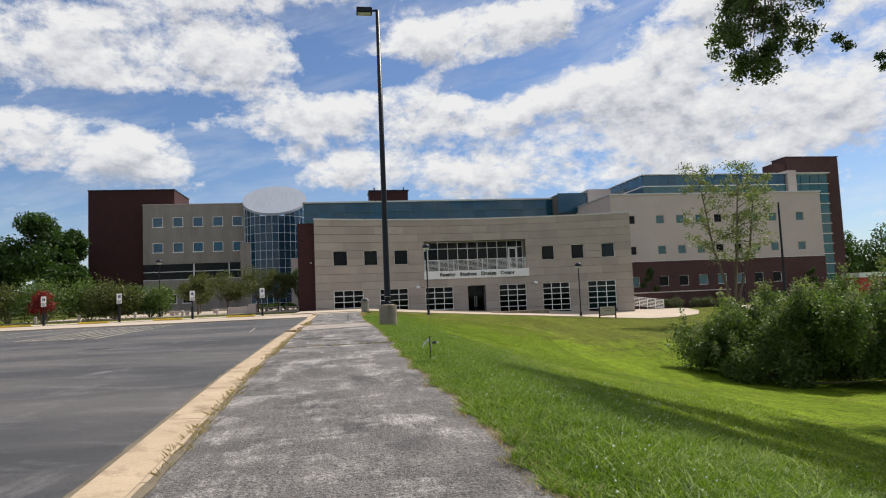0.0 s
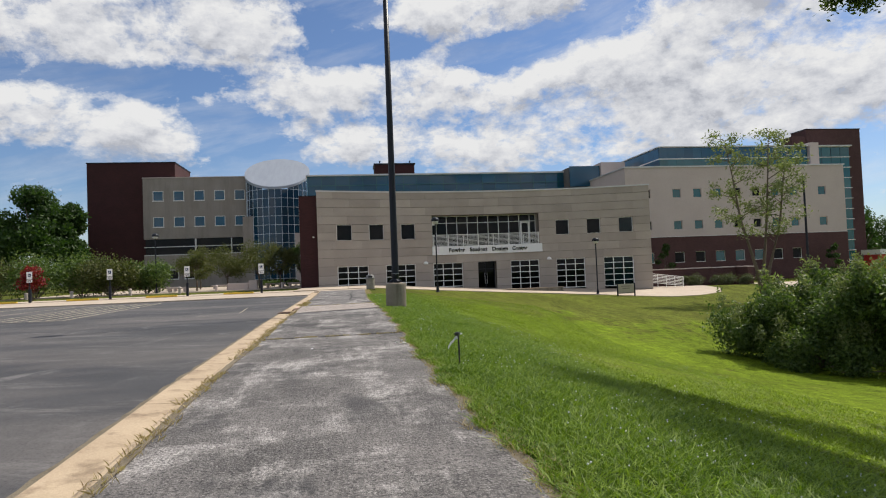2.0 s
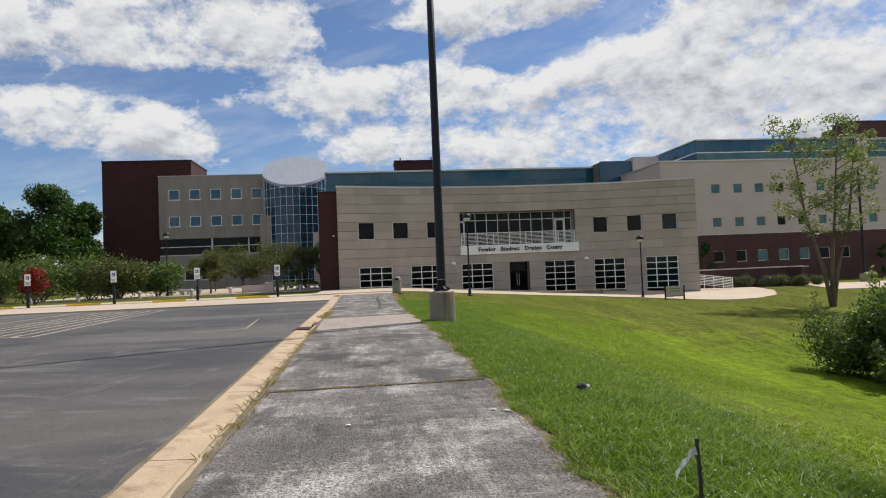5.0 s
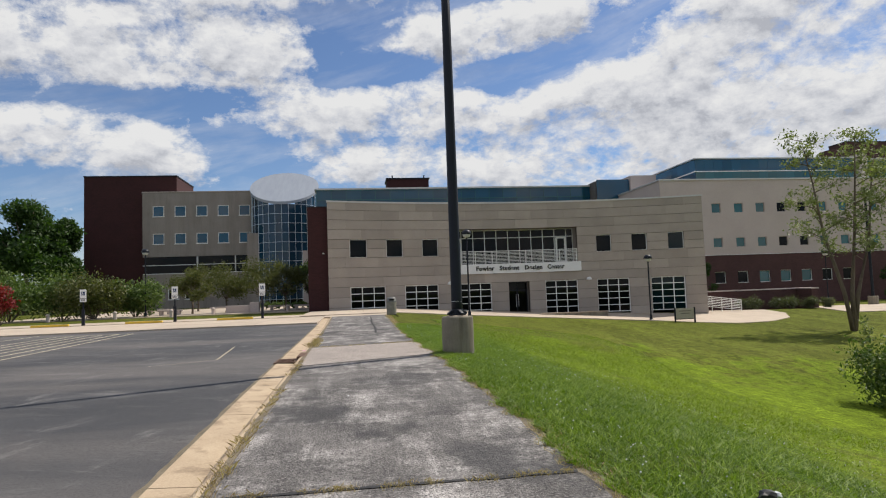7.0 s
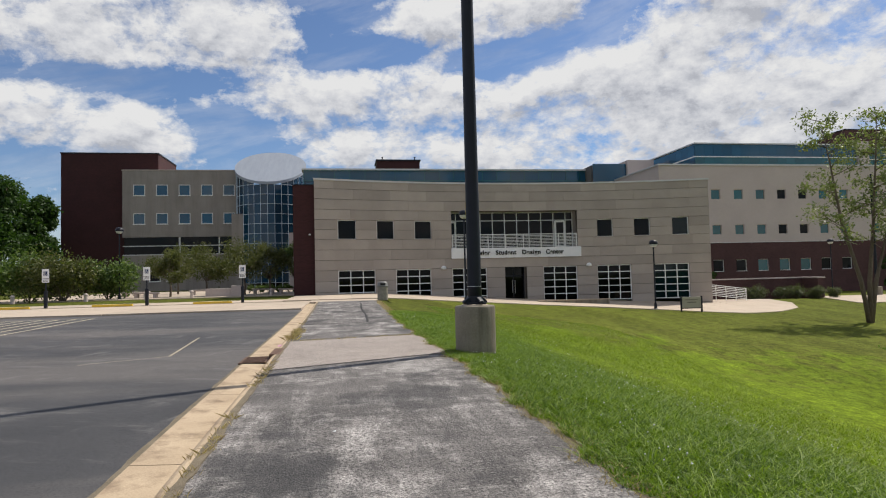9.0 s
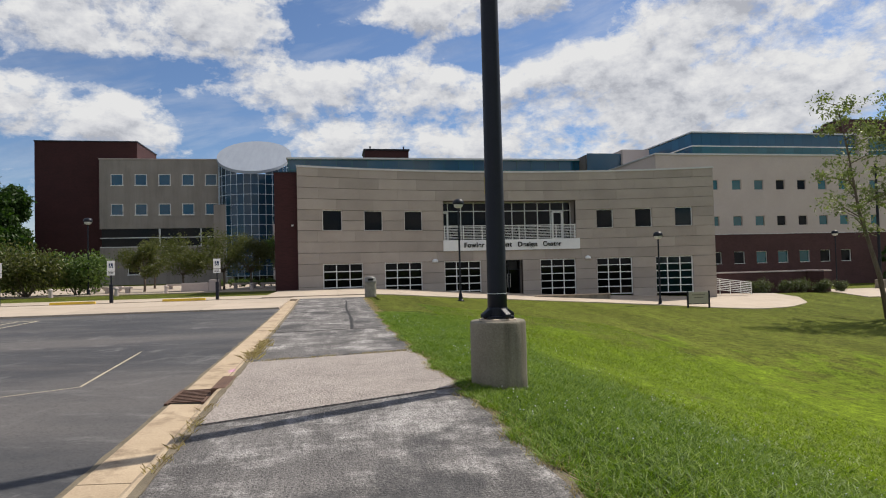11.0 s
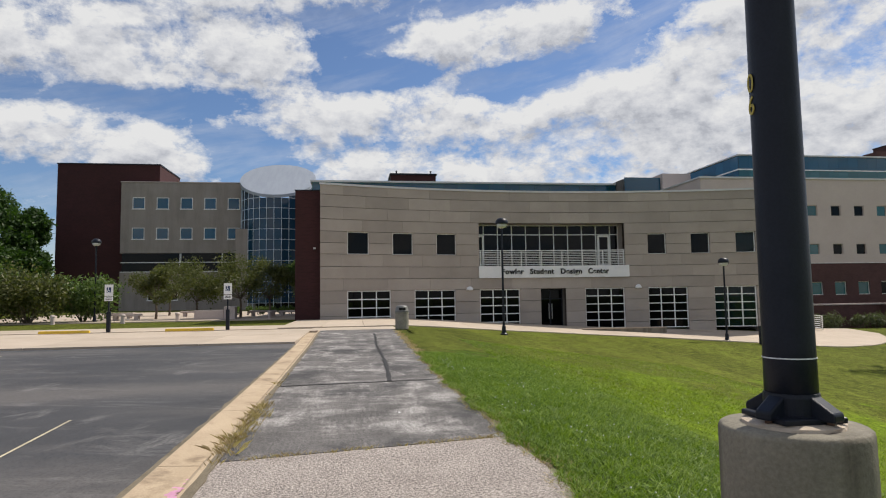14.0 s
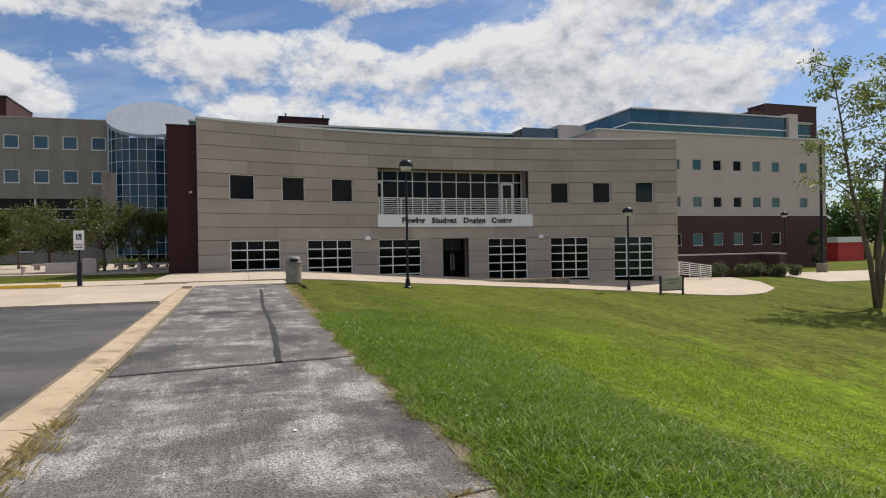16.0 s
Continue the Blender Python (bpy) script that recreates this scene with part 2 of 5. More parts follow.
def rain_streaks(N, co, col):
    """Dark runs below ledges and a dirty foot."""
    run = N.ramp(N.noise(N.scaled(co, 2.4, 2.4, 0.16), 1.0, 5.0, 0.65), (0.52, 0.0), (0.66, 0.75))
    return N.mix(run, col, N.mix(1.0, col, (0.45, 0.42, 0.40), "MULTIPLY"))


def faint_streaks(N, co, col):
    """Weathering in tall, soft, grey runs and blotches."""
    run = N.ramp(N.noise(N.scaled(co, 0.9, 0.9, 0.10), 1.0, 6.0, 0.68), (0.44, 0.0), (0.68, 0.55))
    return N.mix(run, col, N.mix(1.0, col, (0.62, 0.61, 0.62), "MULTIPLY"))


def brick_courses(N, co, col):
    br = N.node("ShaderNodeTexBrick", offset=0.5)
    spin = N.node("ShaderNodeCombineXYZ")
    sp = N.node("ShaderNodeSeparateXYZ")
    N.put(sp.inputs[0], co)
    N.put(spin.inputs[0], N.math("ADD", sp.outputs[0], sp.outputs[1]))
    N.put(spin.inputs[1], sp.outputs[2])
    N.put(br.inputs["Vector"], spin.outputs[0])
    for k, v in (("Scale", 1.0), ("Mortar Size", 0.012), ("Brick Width", 0.30), ("Row Height", 0.10), ("Mortar Smooth", 0.1)):
        br.inputs[k].default_value = v
    br.inputs["Color1"].default_value, br.inputs["Color2"].default_value, br.inputs["Mortar"].default_value = (1.0, 1.0, 1.0, 1), (0.72, 0.70, 0.70, 1), (1.05, 1.05, 1.05, 1)
    return N.mix(1.0, col, br.outputs[0], "MULTIPLY")


def glass_material(name, tint, see=0.75, rough=0.02, gloss=0.35):
    m = bpy.data.materials.new(name)
    m.use_nodes = True
    N = Nodes(m.node_tree)
    bsdf = N.n["Principled BSDF"]
    co = N.node("ShaderNodeTexCoord").outputs["Object"]
    rnd = N.node("ShaderNodeObjectInfo").outputs["Random"]
    tone = N.mix(N.math("MULTIPLY", rnd, 0.5), tint, tuple(c * 0.45 for c in tint))
    N.put(bsdf.inputs["Base Color"], tone)
    bsdf.inputs["Roughness"].default_value, bsdf.inputs["IOR"].default_value = rough, 1.5
    bsdf.inputs["Transmission Weight"].default_value = see
    bsdf.inputs["Specular IOR Level"].default_value = gloss
    bn = N.node("ShaderNodeBump")
    bn.inputs["Strength"].default_value, bn.inputs["Distance"].default_value = 0.05, 0.02
    N.put(bn.inputs["Height"], N.noise(co, 0.7, 2.0, 0.5))
    N.l.new(bn.outputs[0], bsdf.inputs["Normal"])
    return m


def leaf_material(name, dark, light, sunlit_lush=None):
    m = bpy.data.materials.new(name)
    m.use_nodes = True
    N = Nodes(m.node_tree)
    bsdf = N.n["Principled BSDF"]
    isl = N.node("ShaderNodeNewGeometry").outputs["Random Per Island"]
    co = N.node("ShaderNodeTexCoord").outputs["Object"]
    fac = N.math("ADD", N.math("MULTIPLY", isl, 0.6), N.math("MULTIPLY", N.noise(co, 0.8, 3.0), 0.4))
    col = N.ramp(fac, (0.2, dark), (0.8, light))
    if sunlit_lush:
        # blades on the slope brighten too, sunlight being put into their colour
        sx = N.node("ShaderNodeSeparateXYZ")
        N.put(sx.inputs[0], co)
        reach = N.math("ADD", N.math("MULTIPLY", sx.outputs[0], 0.1), N.math("MULTIPLY", N.math("SUBTRACT", N.noise(co, 0.30, 6.0, 0.68), 0.5), 0.65))
        col = N.mix(N.ramp(reach, (0.38, 0.0), (0.60, 0.85)), col, N.mix(isl, tuple(c * 0.5 for c in sunlit_lush), sunlit_lush))
    N.put(bsdf.inputs["Base Color"], col)
    bsdf.inputs["Roughness"].default_value, bsdf.inputs["Specular IOR Level"].default_value = 0.55, 0.35
    tr = N.node("ShaderNodeBsdfTranslucent")
    N.put(tr.inputs[0], N.mix(1.0, col, (1.3, 1.5, 0.6), "MULTIPLY"))
    add = N.node("ShaderNodeMixShader")
    add.inputs[0].default_value = 0.35
    N.l.new(bsdf.outputs[0], add.inputs[1])
    N.l.new(tr.outputs[0], add.inputs[2])
    N.l.new(add.outputs[0], N.n["Material Output"].inputs[0])
    return m


M_ASPHALT = material("worn_asphalt", (0.046, 0.043, 0.042), (0.225, 0.208, 0.200), 0.9, 1.1, 48.0, 1.0, extra=asphalt_marks)
M_LOT = material("sealed_asphalt", (0.031, 0.032, 0.036), (0.074, 0.073, 0.077), 0.80, 0.4, 110.0, 0.3, extra=lot_marks)
M_AGG = material("exposed_aggregate", (0.085, 0.070, 0.063), (0.53, 0.465, 0.42), 0.85, 1.5, 44.0, 1.0, fine_mix=0.82)
M_KERB = material("kerb_concrete", (0.345, 0.260, 0.175), (0.52, 0.41, 0.285), 0.88, 1.3, 60.0, 0.25, extra=rain_streaks)
M_PAVE = material("pale_concrete_paving", (0.37, 0.300, 0.232), (0.50, 0.420, 0.335), 0.88, 0.5, 30.0, 0.15, spread=0.06)
M_PIER = material("cast_concrete", (0.155, 0.136, 0.102), (0.275, 0.248, 0.192), 0.8, 2.0, 45.0, 0.25, extra=rain_streaks)
# dark base tone: shade in the gaps between blades is painted in
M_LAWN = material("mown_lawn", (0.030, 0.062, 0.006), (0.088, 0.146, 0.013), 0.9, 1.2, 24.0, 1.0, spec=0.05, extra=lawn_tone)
M_BLADE = leaf_material("grass_blades", (0.050, 0.102, 0.007), (0.232, 0.322, 0.032), (0.222, 0.300, 0.019))
M_STRAW = leaf_material("dry_weeds", (0.25, 0.175, 0.105), (0.47, 0.365, 0.235))
M_SOIL = material("edge_soil", (0.10, 0.08, 0.055), (0.24, 0.20, 0.14), 0.95, 3.0, 70.0, 0.6)
M_STONE = material("limestone_panel", (0.312, 0.272, 0.240), (0.414, 0.364, 0.322), 0.8, 0.6, 22.0, 0.1, spread=0.10)
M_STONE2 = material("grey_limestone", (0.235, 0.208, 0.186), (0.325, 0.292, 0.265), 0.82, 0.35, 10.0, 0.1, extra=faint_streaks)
M_STONE3 = material("warm_limestone", (0.440, 0.372, 0.350), (0.525, 0.455, 0.428), 0.8, 0.3, 8.0, 0.08, spread=0.05)
M_JOINT = material("joint_shadow_mortar", (0.14, 0.125, 0.11), (0.19, 0.17, 0.15), 0.95, 2.0, 40.0)
M_BRICK = material("dark_red_brick", (0.036, 0.011, 0.012), (0.058, 0.017, 0.018), 0.85, 0.5, 12.0, 0.2, extra=brick_courses)
M_BRICK2 = material("brown_red_brick", (0.066, 0.031, 0.031), (0.100, 0.048, 0.047), 0.85, 0.5, 12.0, 0.2, extra=brick_courses)
M_WHITE = material("white_painted_metal", (0.66, 0.66, 0.65), (0.80, 0.80, 0.79), 0.45, 2.0, 30.0, 0.05)
M_COPING = material("pale_metal_coping", (0.50, 0.50, 0.50), (0.62, 0.62, 0.62), 0.4, 1.0, 20.0, 0.05, metal=0.3)
M_ROOF = material("roof_membrane", (0.14, 0.14, 0.145), (0.24, 0.24, 0.24), 0.9, 0.5, 20.0)
M_DISC = material("ribbed_metal_roof", (0.25, 0.28, 0.33), (0.33, 0.36, 0.41), 0.55, 0.25, 6.0, 0.08, metal=0.2, stretch=(6, 1, 1))
M_BLACK = material("black_painted_steel", (0.006, 0.008, 0.014), (0.013, 0.016, 0.026), 0.42, 3.0, 60.0, 0.08, spec=0.25)
M_TAR = material("crack_tar", (0.012, 0.012, 0.013), (0.034, 0.033, 0.032), 0.75, 6.0, 70.0, 0.3)
M_MULLION = material("blue_grey_mullion", (0.46, 0.55, 0.64), (0.58, 0.66, 0.74), 0.45, 2.0, 20.0, 0.0)
# near-black: the darkness of unlit rooms and holes is put into the colour
M_DARK = material("painted_dark_interior", (0.008, 0.0075, 0.007), (0.020, 0.019, 0.018), 0.9, 0.6, 8.0)
M_INNER = material("interior_plaster", (0.10, 0.095, 0.09), (0.16, 0.15, 0.14), 0.9, 0.6, 8.0)
M_GLASS = glass_material("dark_window_glass", (0.004, 0.0045, 0.005), 0.25, 0.02, 0.05)
M_TEAL = glass_material("teal_window_glass", (0.022, 0.135, 0.155), 0.15, 0.05, 0.7)
M_BLUEGL = glass_material("blue_curtain_glass", (0.018, 0.105, 0.190), 0.2, 0.04, 0.6)
M_DEEPBLUE = glass_material("deep_blue_curtain_glass", (0.010, 0.052, 0.105), 0.2, 0.04, 0.45)
M_SEA = glass_material("sea_green_window_glass", (0.004, 0.017, 0.020), 0.2, 0.03, 0.2)
M_YELLOW = material("yellow_kerb_paint", (0.58, 0.36, 0.03), (0.74, 0.50, 0.06), 0.7, 3.0, 40.0)
M_LINE = material("faded_line_paint", (0.46, 0.40, 0.27), (0.62, 0.56, 0.41), 0.85, 2.0, 50.0, extra=worn_paint)
M_PLATE = material("sign_plate_white", (0.70, 0.71, 0.72), (0.80, 0.80, 0.80), 0.4, 2.0, 20.0, 0.0)
M_BLUE = material("sign_blue", (0.012, 0.03, 0.09), (0.02, 0.05, 0.13), 0.4, 2.0, 20.0, 0.0)
M_LETTER = material("dark_metal_letters", (0.012, 0.012, 0.012), (0.025, 0.024, 0.022), 0.5, 2.0, 20.0, 0.0)
M_TANPANEL = material("tan_sign_panel", (0.38, 0.34, 0.26), (0.46, 0.42, 0.33), 0.7, 2.0, 30.0, 0.0)
M_BARK = material("grey_brown_bark", (0.075, 0.055, 0.04), (0.19, 0.15, 0.115), 0.95, 4.0, 30.0, 0.9, stretch=(1, 1, 0.2))
M_BIN = material("pebbled_bin", (0.17, 0.155, 0.125), (0.34, 0.315, 0.26), 0.85, 4.0, 60.0, 0.5)
M_BINLID = material("grey_plastic_lid", (0.14, 0.14, 0.135), (0.20, 0.20, 0.19), 0.5, 3.0, 40.0, 0.05)
M_RUST = material("rusty_cast_iron", (0.07, 0.04, 0.028), (0.16, 0.09, 0.06), 0.8, 4.0, 50.0, 0.3)
M_LENS = material("frosted_lamp_lens", (0.55, 0.55, 0.53), (0.70, 0.70, 0.68), 0.3, 2.0, 20.0, 0.0)
M_GOLD = material("yellow_stencil", (0.42, 0.33, 0.06), (0.55, 0.44, 0.10), 0.6, 4.0, 60.0, 0.0)
M_TAPE = material("white_plastic_strip", (0.62, 0.64, 0.66), (0.78, 0.78, 0.78), 0.4, 4.0, 40.0, 0.1)
M_LITTER = material("black_plastic_litter", (0.015, 0.015, 0.015), (0.04, 0.04, 0.04), 0.5, 5.0, 50.0, 0.1)
M_PINK = material("pink_survey_paint", (0.50, 0.22, 0.36), (0.60, 0.33, 0.44), 0.8, 8.0, 60.0, 0.1)
M_RED = material("red_shed_cladding", (0.42, 0.03, 0.03), (0.55, 0.05, 0.05), 0.6, 1.0, 20.0)
L_DEEP = leaf_material("deep_green_leaves", (0.018, 0.045, 0.010), (0.055, 0.105, 0.022))
L_SHADE = leaf_material("shade_tree_leaves", (0.040, 0.066, 0.022), (0.120, 0.150, 0.066))
L_BUSH = leaf_material("bush_leaves", (0.036, 0.072, 0.016), (0.145, 0.195, 0.062))
L_LIGHT = leaf_material("pale_willow_leaves", (0.095, 0.120, 0.045), (0.250, 0.270, 0.140))
L_OLIVE = leaf_material("olive_leaves", (0.052, 0.066, 0.020), (0.130, 0.130, 0.046))
L_GREY = leaf_material("grey_green_leaves", (0.042, 0.052, 0.026), (0.125, 0.135, 0.080))
L_RED = leaf_material("red_leaves", (0.12, 0.010, 0.014), (0.30, 0.030, 0.035))

# ---- building blocks ----
def lin(y, ys, vs):
    return float(np.interp(y, ys, vs))


def path_z(y):
    """The walk's height: it climbs gently and then runs level."""
    return -0.0085 * (18 - max(y, -25.0)) if y < 18 else 0.0


def ground_z(x, y):
    """The lawn falls away from the walk into a hollow."""
    z = path_z(y)
    if x > 1.7:
        s = x - 1.7
        e = s * s / (s + 1.8)
        k = lin(y, (20, 25, 33, 38, 57, 66), (0.36, 0.35, 0.28, 0.195, 0.095, 0.08))
        m = lin(y, (15, 25, 32, 40, 57, 66, 80), (3.7, 4.6, 4.4, 3.3, 2.6, 1.75, 2.3))
        z -= m * math.tanh(k * e / m)
    return z


def left_edge(y):
    return lin(y, (-10, 2, 5.5, 9, 13, 21, 25.5, 30, 40, 49), (-1.04, -1.12, -1.22, -1.31, -1.32, -1.37, -1.42, -1.44, -1.53, -1.70))


RIGHT_EDGE = (-10, 1, 4, 6.5, 11, 13.5, 20.5, 25.5, 30.5, 49), (1.43, 1.43, 1.45, 1.39, 1.37, 1.45, 1.48, 1.40, 1.38, 1.72)


def right_edge(y):
    return lin(y, *RIGHT_EDGE)


def ragged(y):
    return 0.05 * noise.noise((0.0, y * 1.7, 5.0)) + 0.025 * noise.noise((3.0, y * 6.0, 1.0))


def mesh_ob(name, bm, mat, parent=None, label="", smooth=False):
    me = bpy.data.meshes.new(name)
    bmesh.ops.recalc_face_normals(bm, faces=bm.faces[:])
    bm.to_mesh(me)
    bm.free()
    me.materials.append(mat)
    if smooth:
        me.polygons.foreach_set("use_smooth", [True] * len(me.polygons))
    ob = new(name, me)
    if parent:
        ob.parent = parent
    if label:
        ob["label"] = label
    return ob


part = mesh_ob


def thing(name, m, label, category, group="", kind=""):
    ob = new(name)
    ob.empty_display_size = 0.2
    ob.matrix_world = m
    return tagged(ob, label, category, group, kind)


def box(bm, x0, x1, y0, y1, z0, z1):
    vs = [bm.verts.new(p) for p in ((x0, y0, z0), (x1, y0, z0), (x1, y1, z0), (x0, y1, z0), (x0, y0, z1), (x1, y0, z1), (x1, y1, z1), (x0, y1, z1))]
    for f in ((0, 3, 2, 1), (4, 5, 6, 7), (0, 1, 5, 4), (1, 2, 6, 5), (2, 3, 7, 6), (3, 0, 4, 7)):
        bm.faces.new([vs[i] for i in f])
    return vs


def boxes(*dims):
    bm = bmesh.new()
    for d in dims:
        box(bm, *d)
    return bm


def bevelled(bm, r, seg=2):
    bmesh.ops.bevel(bm, geom=bm.edges[:], offset=r, segments=seg, affect="EDGES", profile=0.5)
    return bm


def lathe(bm, rings, seg=20, cap=True, ox=0.0, oy=0.0, jitter=0.0):
    """A turned shape from (radius, height) rings."""
    loops = []
    for r, z in rings:
        loops.append([bm.verts.new((ox + r * math.cos(2 * math.pi * i / seg) * (1 + random.uniform(-jitter, jitter)), oy + r * math.sin(2 * math.pi * i / seg) * (1 + random.uniform(-jitter, jitter)), z)) for i in range(seg)])
    for a, b in zip(loops, loops[1:]):
        for i in range(seg):
            bm.faces.new((a[i], a[(i + 1) % seg], b[(i + 1) % seg], b[i]))
    if cap:
        bm.faces.new(loops[0][::-1])
        bm.faces.new(loops[-1])
    return bm


def tube(bm, pts, radii, seg=8):
    """A bent, tapering tube through points."""
    loops = []
    for i, p in enumerate(pts):
        p = Vector(p)
        ahead = (Vector(pts[min(i + 1, len(pts) - 1)]) - Vector(pts[max(i - 1, 0)])).normalized()
        side = ahead.orthogonal().normalized()
        other = ahead.cross(side)
        loops.append([bm.verts.new(p + radii[i] * (side * math.cos(2 * math.pi * k / seg) + other * math.sin(2 * math.pi * k / seg))) for k in range(seg)])
    for a, b in zip(loops, loops[1:]):
        # match the nearest start so that the tube does not twist
        off = min(range(seg), key=lambda k: (a[0].co - b[k].co).length)
        for i in range(seg):
            bm.faces.new((a[i], a[(i + 1) % seg], b[(i + 1 + off) % seg], b[(i + off) % seg]))
    bm.faces.new(loops[0][::-1])
    bm.faces.new(loops[-1])
    return bm


def raw_mesh(name, verts, faces, mat, parent=None, label=""):
    me = bpy.data.meshes.new(name)
    me.from_pydata(verts, [], faces)
    me.materials.append(mat)
    ob = new(name, me)
    if parent:
        ob.parent = parent
    if label:
        ob["label"] = label
    return ob


def draped(name, xs_of_y, ys, mat, lift, thick, parent=None, label="", height=None, nx=6):
    """A slab laid over the ground: xs_of_y gives its two edges at y."""
    height = height or (lambda x, y: path_z(y))
    bm = bmesh.new()
    top, low = [], []
    for y in ys:
        a, b = xs_of_y(y)
        row = [a + (b - a) * i / nx for i in range(nx + 1)]
        top.append([bm.verts.new((x, y, height(x, y) + lift)) for x in row])
        low.append([bm.verts.new((x, y, height(x, y) + lift - thick)) for x in row])
    for i in range(len(ys) - 1):
        for j in range(nx):
            bm.faces.new((top[i][j], top[i][j + 1], top[i + 1][j + 1], top[i + 1][j]))
        for j in (0, nx):
            bm.faces.new((top[i][j], top[i + 1][j], low[i + 1][j], low[i][j]))
    for i in (0, len(ys) - 1):
        for j in range(nx):
            bm.faces.new((top[i][j], top[i][j + 1], low[i][j + 1], low[i][j]))
    return mesh_ob(name, bm, mat, parent, label)


def steps(a, b, d):
    n = max(1, round((b - a) / d))
    return [a + (b - a) * i / n for i in range(n + 1)]


# ---- ground ----
gx = [-1500, -700, -350, -200, -120, -80, -60, -45, -30, -20, -12, -6, -3, 0, 1.16, 1.295, 1.37, 1.5, 1.7, 1.95] + steps(2.3, 16, 0.4) + steps(17, 40, 1.0) + [43, 47, 52, 58, 66, 76, 90, 110, 140, 200, 350, 700, 1500]
gy = [-1200, -500, -200, -80, -40, -25, -16] + steps(-10, 66, 0.8) + [68, 71, 75, 80, 90, 105, 130, 170, 240, 400, 800, 1800]
gv, gf = [], []
for y in gy:
    for x in gx:
        col = x
        if 1.0 < x < 2.0:
            x += right_edge(y) - 1.30 + ragged(y)
        z = ground_z(x, y)
        if -75 < col < 1.2 and y < 57.2:
            z -= 0.22
        elif col < 1.3:
            z -= 0.04
        elif col < 1.4:
            z -= 0.012
        if x > 1.15:
            z += 0.02 * noise.noise((x * 0.7, y * 0.7, 0)) + 0.05 * noise.noise((x * 0.16, y * 0.16, 3)) * min(1.0, (x - 1.15) / 4)
        gv.append((x, y, z))
nxg = len(gx)
for j in range(len(gy) - 1):
    for i in range(nxg - 1):
        a = j * nxg + i
        gf.append((a, a + 1, a + nxg + 1, a + nxg))
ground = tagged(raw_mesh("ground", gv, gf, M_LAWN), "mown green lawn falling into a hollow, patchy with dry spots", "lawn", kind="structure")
ground.data.polygons.foreach_set("use_smooth", [True] * len(gf))

# car park: sealed asphalt with painted bays
lot = draped("road", lambda y: (-75.0, left_edge(y) - 0.57), steps(-30, 42.4, 2.0), M_LOT, -0.10, 0.1, nx=12)
tagged(lot, "dark sealed asphalt car park with scuffs and faded lines", "car park", kind="structure")
bays = thing("bay_marking", pose(0, 0, 0), "faded cream painted bay lines on asphalt", "road marking", kind="structure")


def painted_line(x0, y0, x1, y1, w=0.11):
    d = Vector((x1 - x0, y1 - y0, 0))
    s = Vector((-d.y, d.x, 0)).normalized() * w / 2
    n = max(1, int(d.length / 2))
    bm = bmesh.new()
    rows = []
    for i in range(n + 1):
        p = Vector((x0, y0, 0)) + d * i / n
        rows.append([bm.verts.new((q.x, q.y, path_z(q.y) - 0.096)) for q in (p - s, p + s)])
    for a, b in zip(rows, rows[1:]):
        bm.faces.new((a[0], a[1], b[1], b[0]))
    mesh_ob("line", bm, M_LINE, bays)


for i in range(6):
    painted_line(-9.9 - 0.66 * i, 25.3 + 0.12 * i, -10.6 - 0.66 * i, 40.0, 0.10)
painted_line(-9.85, 25.25, -13.3, 26.0)
painted_line(-10.6, 40.0, -13.9, 40.0)
for i in range(9):
    painted_line(-15.4 - 2.9 * i, 30.0, -15.4 - 2.9 * i, 41.5)
painted_line(-15.4, 30.0, -40.0, 30.0)
painted_line(-3.58, 24.4, -3.90, 28.5, 0.035)
painted_line(-3.60, 24.4, -4.9, 23.6, 0.025)

# kerb with its gutter pan, in cast lengths
kerb = thing("kerb", pose(0, 0, 0), "tan concrete kerb and gutter with dry weeds", "kerb", kind="structure")
ky = steps(-10, 49.6, 3.05)
for a, b in zip(ky, ky[1:]):
    bm = bmesh.new()
    rows = []
    for y in steps(a + 0.008, b - 0.008, 1.0):
        le, z = left_edge(y), path_z(y)
        prof = ((-0.58, -0.22), (-0.58, -0.088), (-0.20, -0.105), (-0.155, -0.085), (-0.13, -0.03), (-0.10, 0.0), (-0.07, 0.012), (0.0, 0.012), (0.0, -0.2))
        rows.append([bm.verts.new((le + dx, y, z + dz)) for dx, dz in prof])
    for r, s in zip(rows, rows[1:]):
        for i in range(len(r) - 1):
            bm.faces.new((r[i], r[i + 1], s[i + 1], s[i]))
    bm.faces.new(rows[0])
    bm.faces.new(rows[-1][::-1])
    mesh_ob("kerbstone", bm, M_KERB, kerb)

# the walk: asphalt lengths with open joints, and one slab of exposed aggregate
walkway = thing("pavement", pose(0, 0, 0), "worn grey asphalt footpath with cracks and one concrete slab", "footpath", kind="structure")


def path_xs(y):
    return left_edge(y) + 0.004, right_edge(y) + ragged(y)


def skew(x, y):
    """How far joints run askew across the walk, most at the near edge of the concrete slab."""
    return lin(y, (14, 21.1, 25.4, 30.4, 38), (0.0, 0.43, 0.18, 0.10, 0.0)) * (x + 1.4)


def slant(ob):
    for v in ob.data.vertices:
        v.co.y += skew(v.co.x, v.co.y)
    return ob


for a, b in ((-10, 13.10), (13.15, 21.03), (25.44, 30.38), (30.44, 39.4), (39.43, 49.6)):
    slant(draped("asphalt_slab", path_xs, steps(a, b, 0.35), M_ASPHALT, 0.0, 0.15, walkway, nx=8))
slant(draped("concrete_slab", lambda y: (left_edge(y) + 0.004, right_edge(y) + 0.03), steps(21.10, 25.40, 0.5), M_AGG, 0.004, 0.16, walkway, "pale exposed-aggregate concrete slab"))


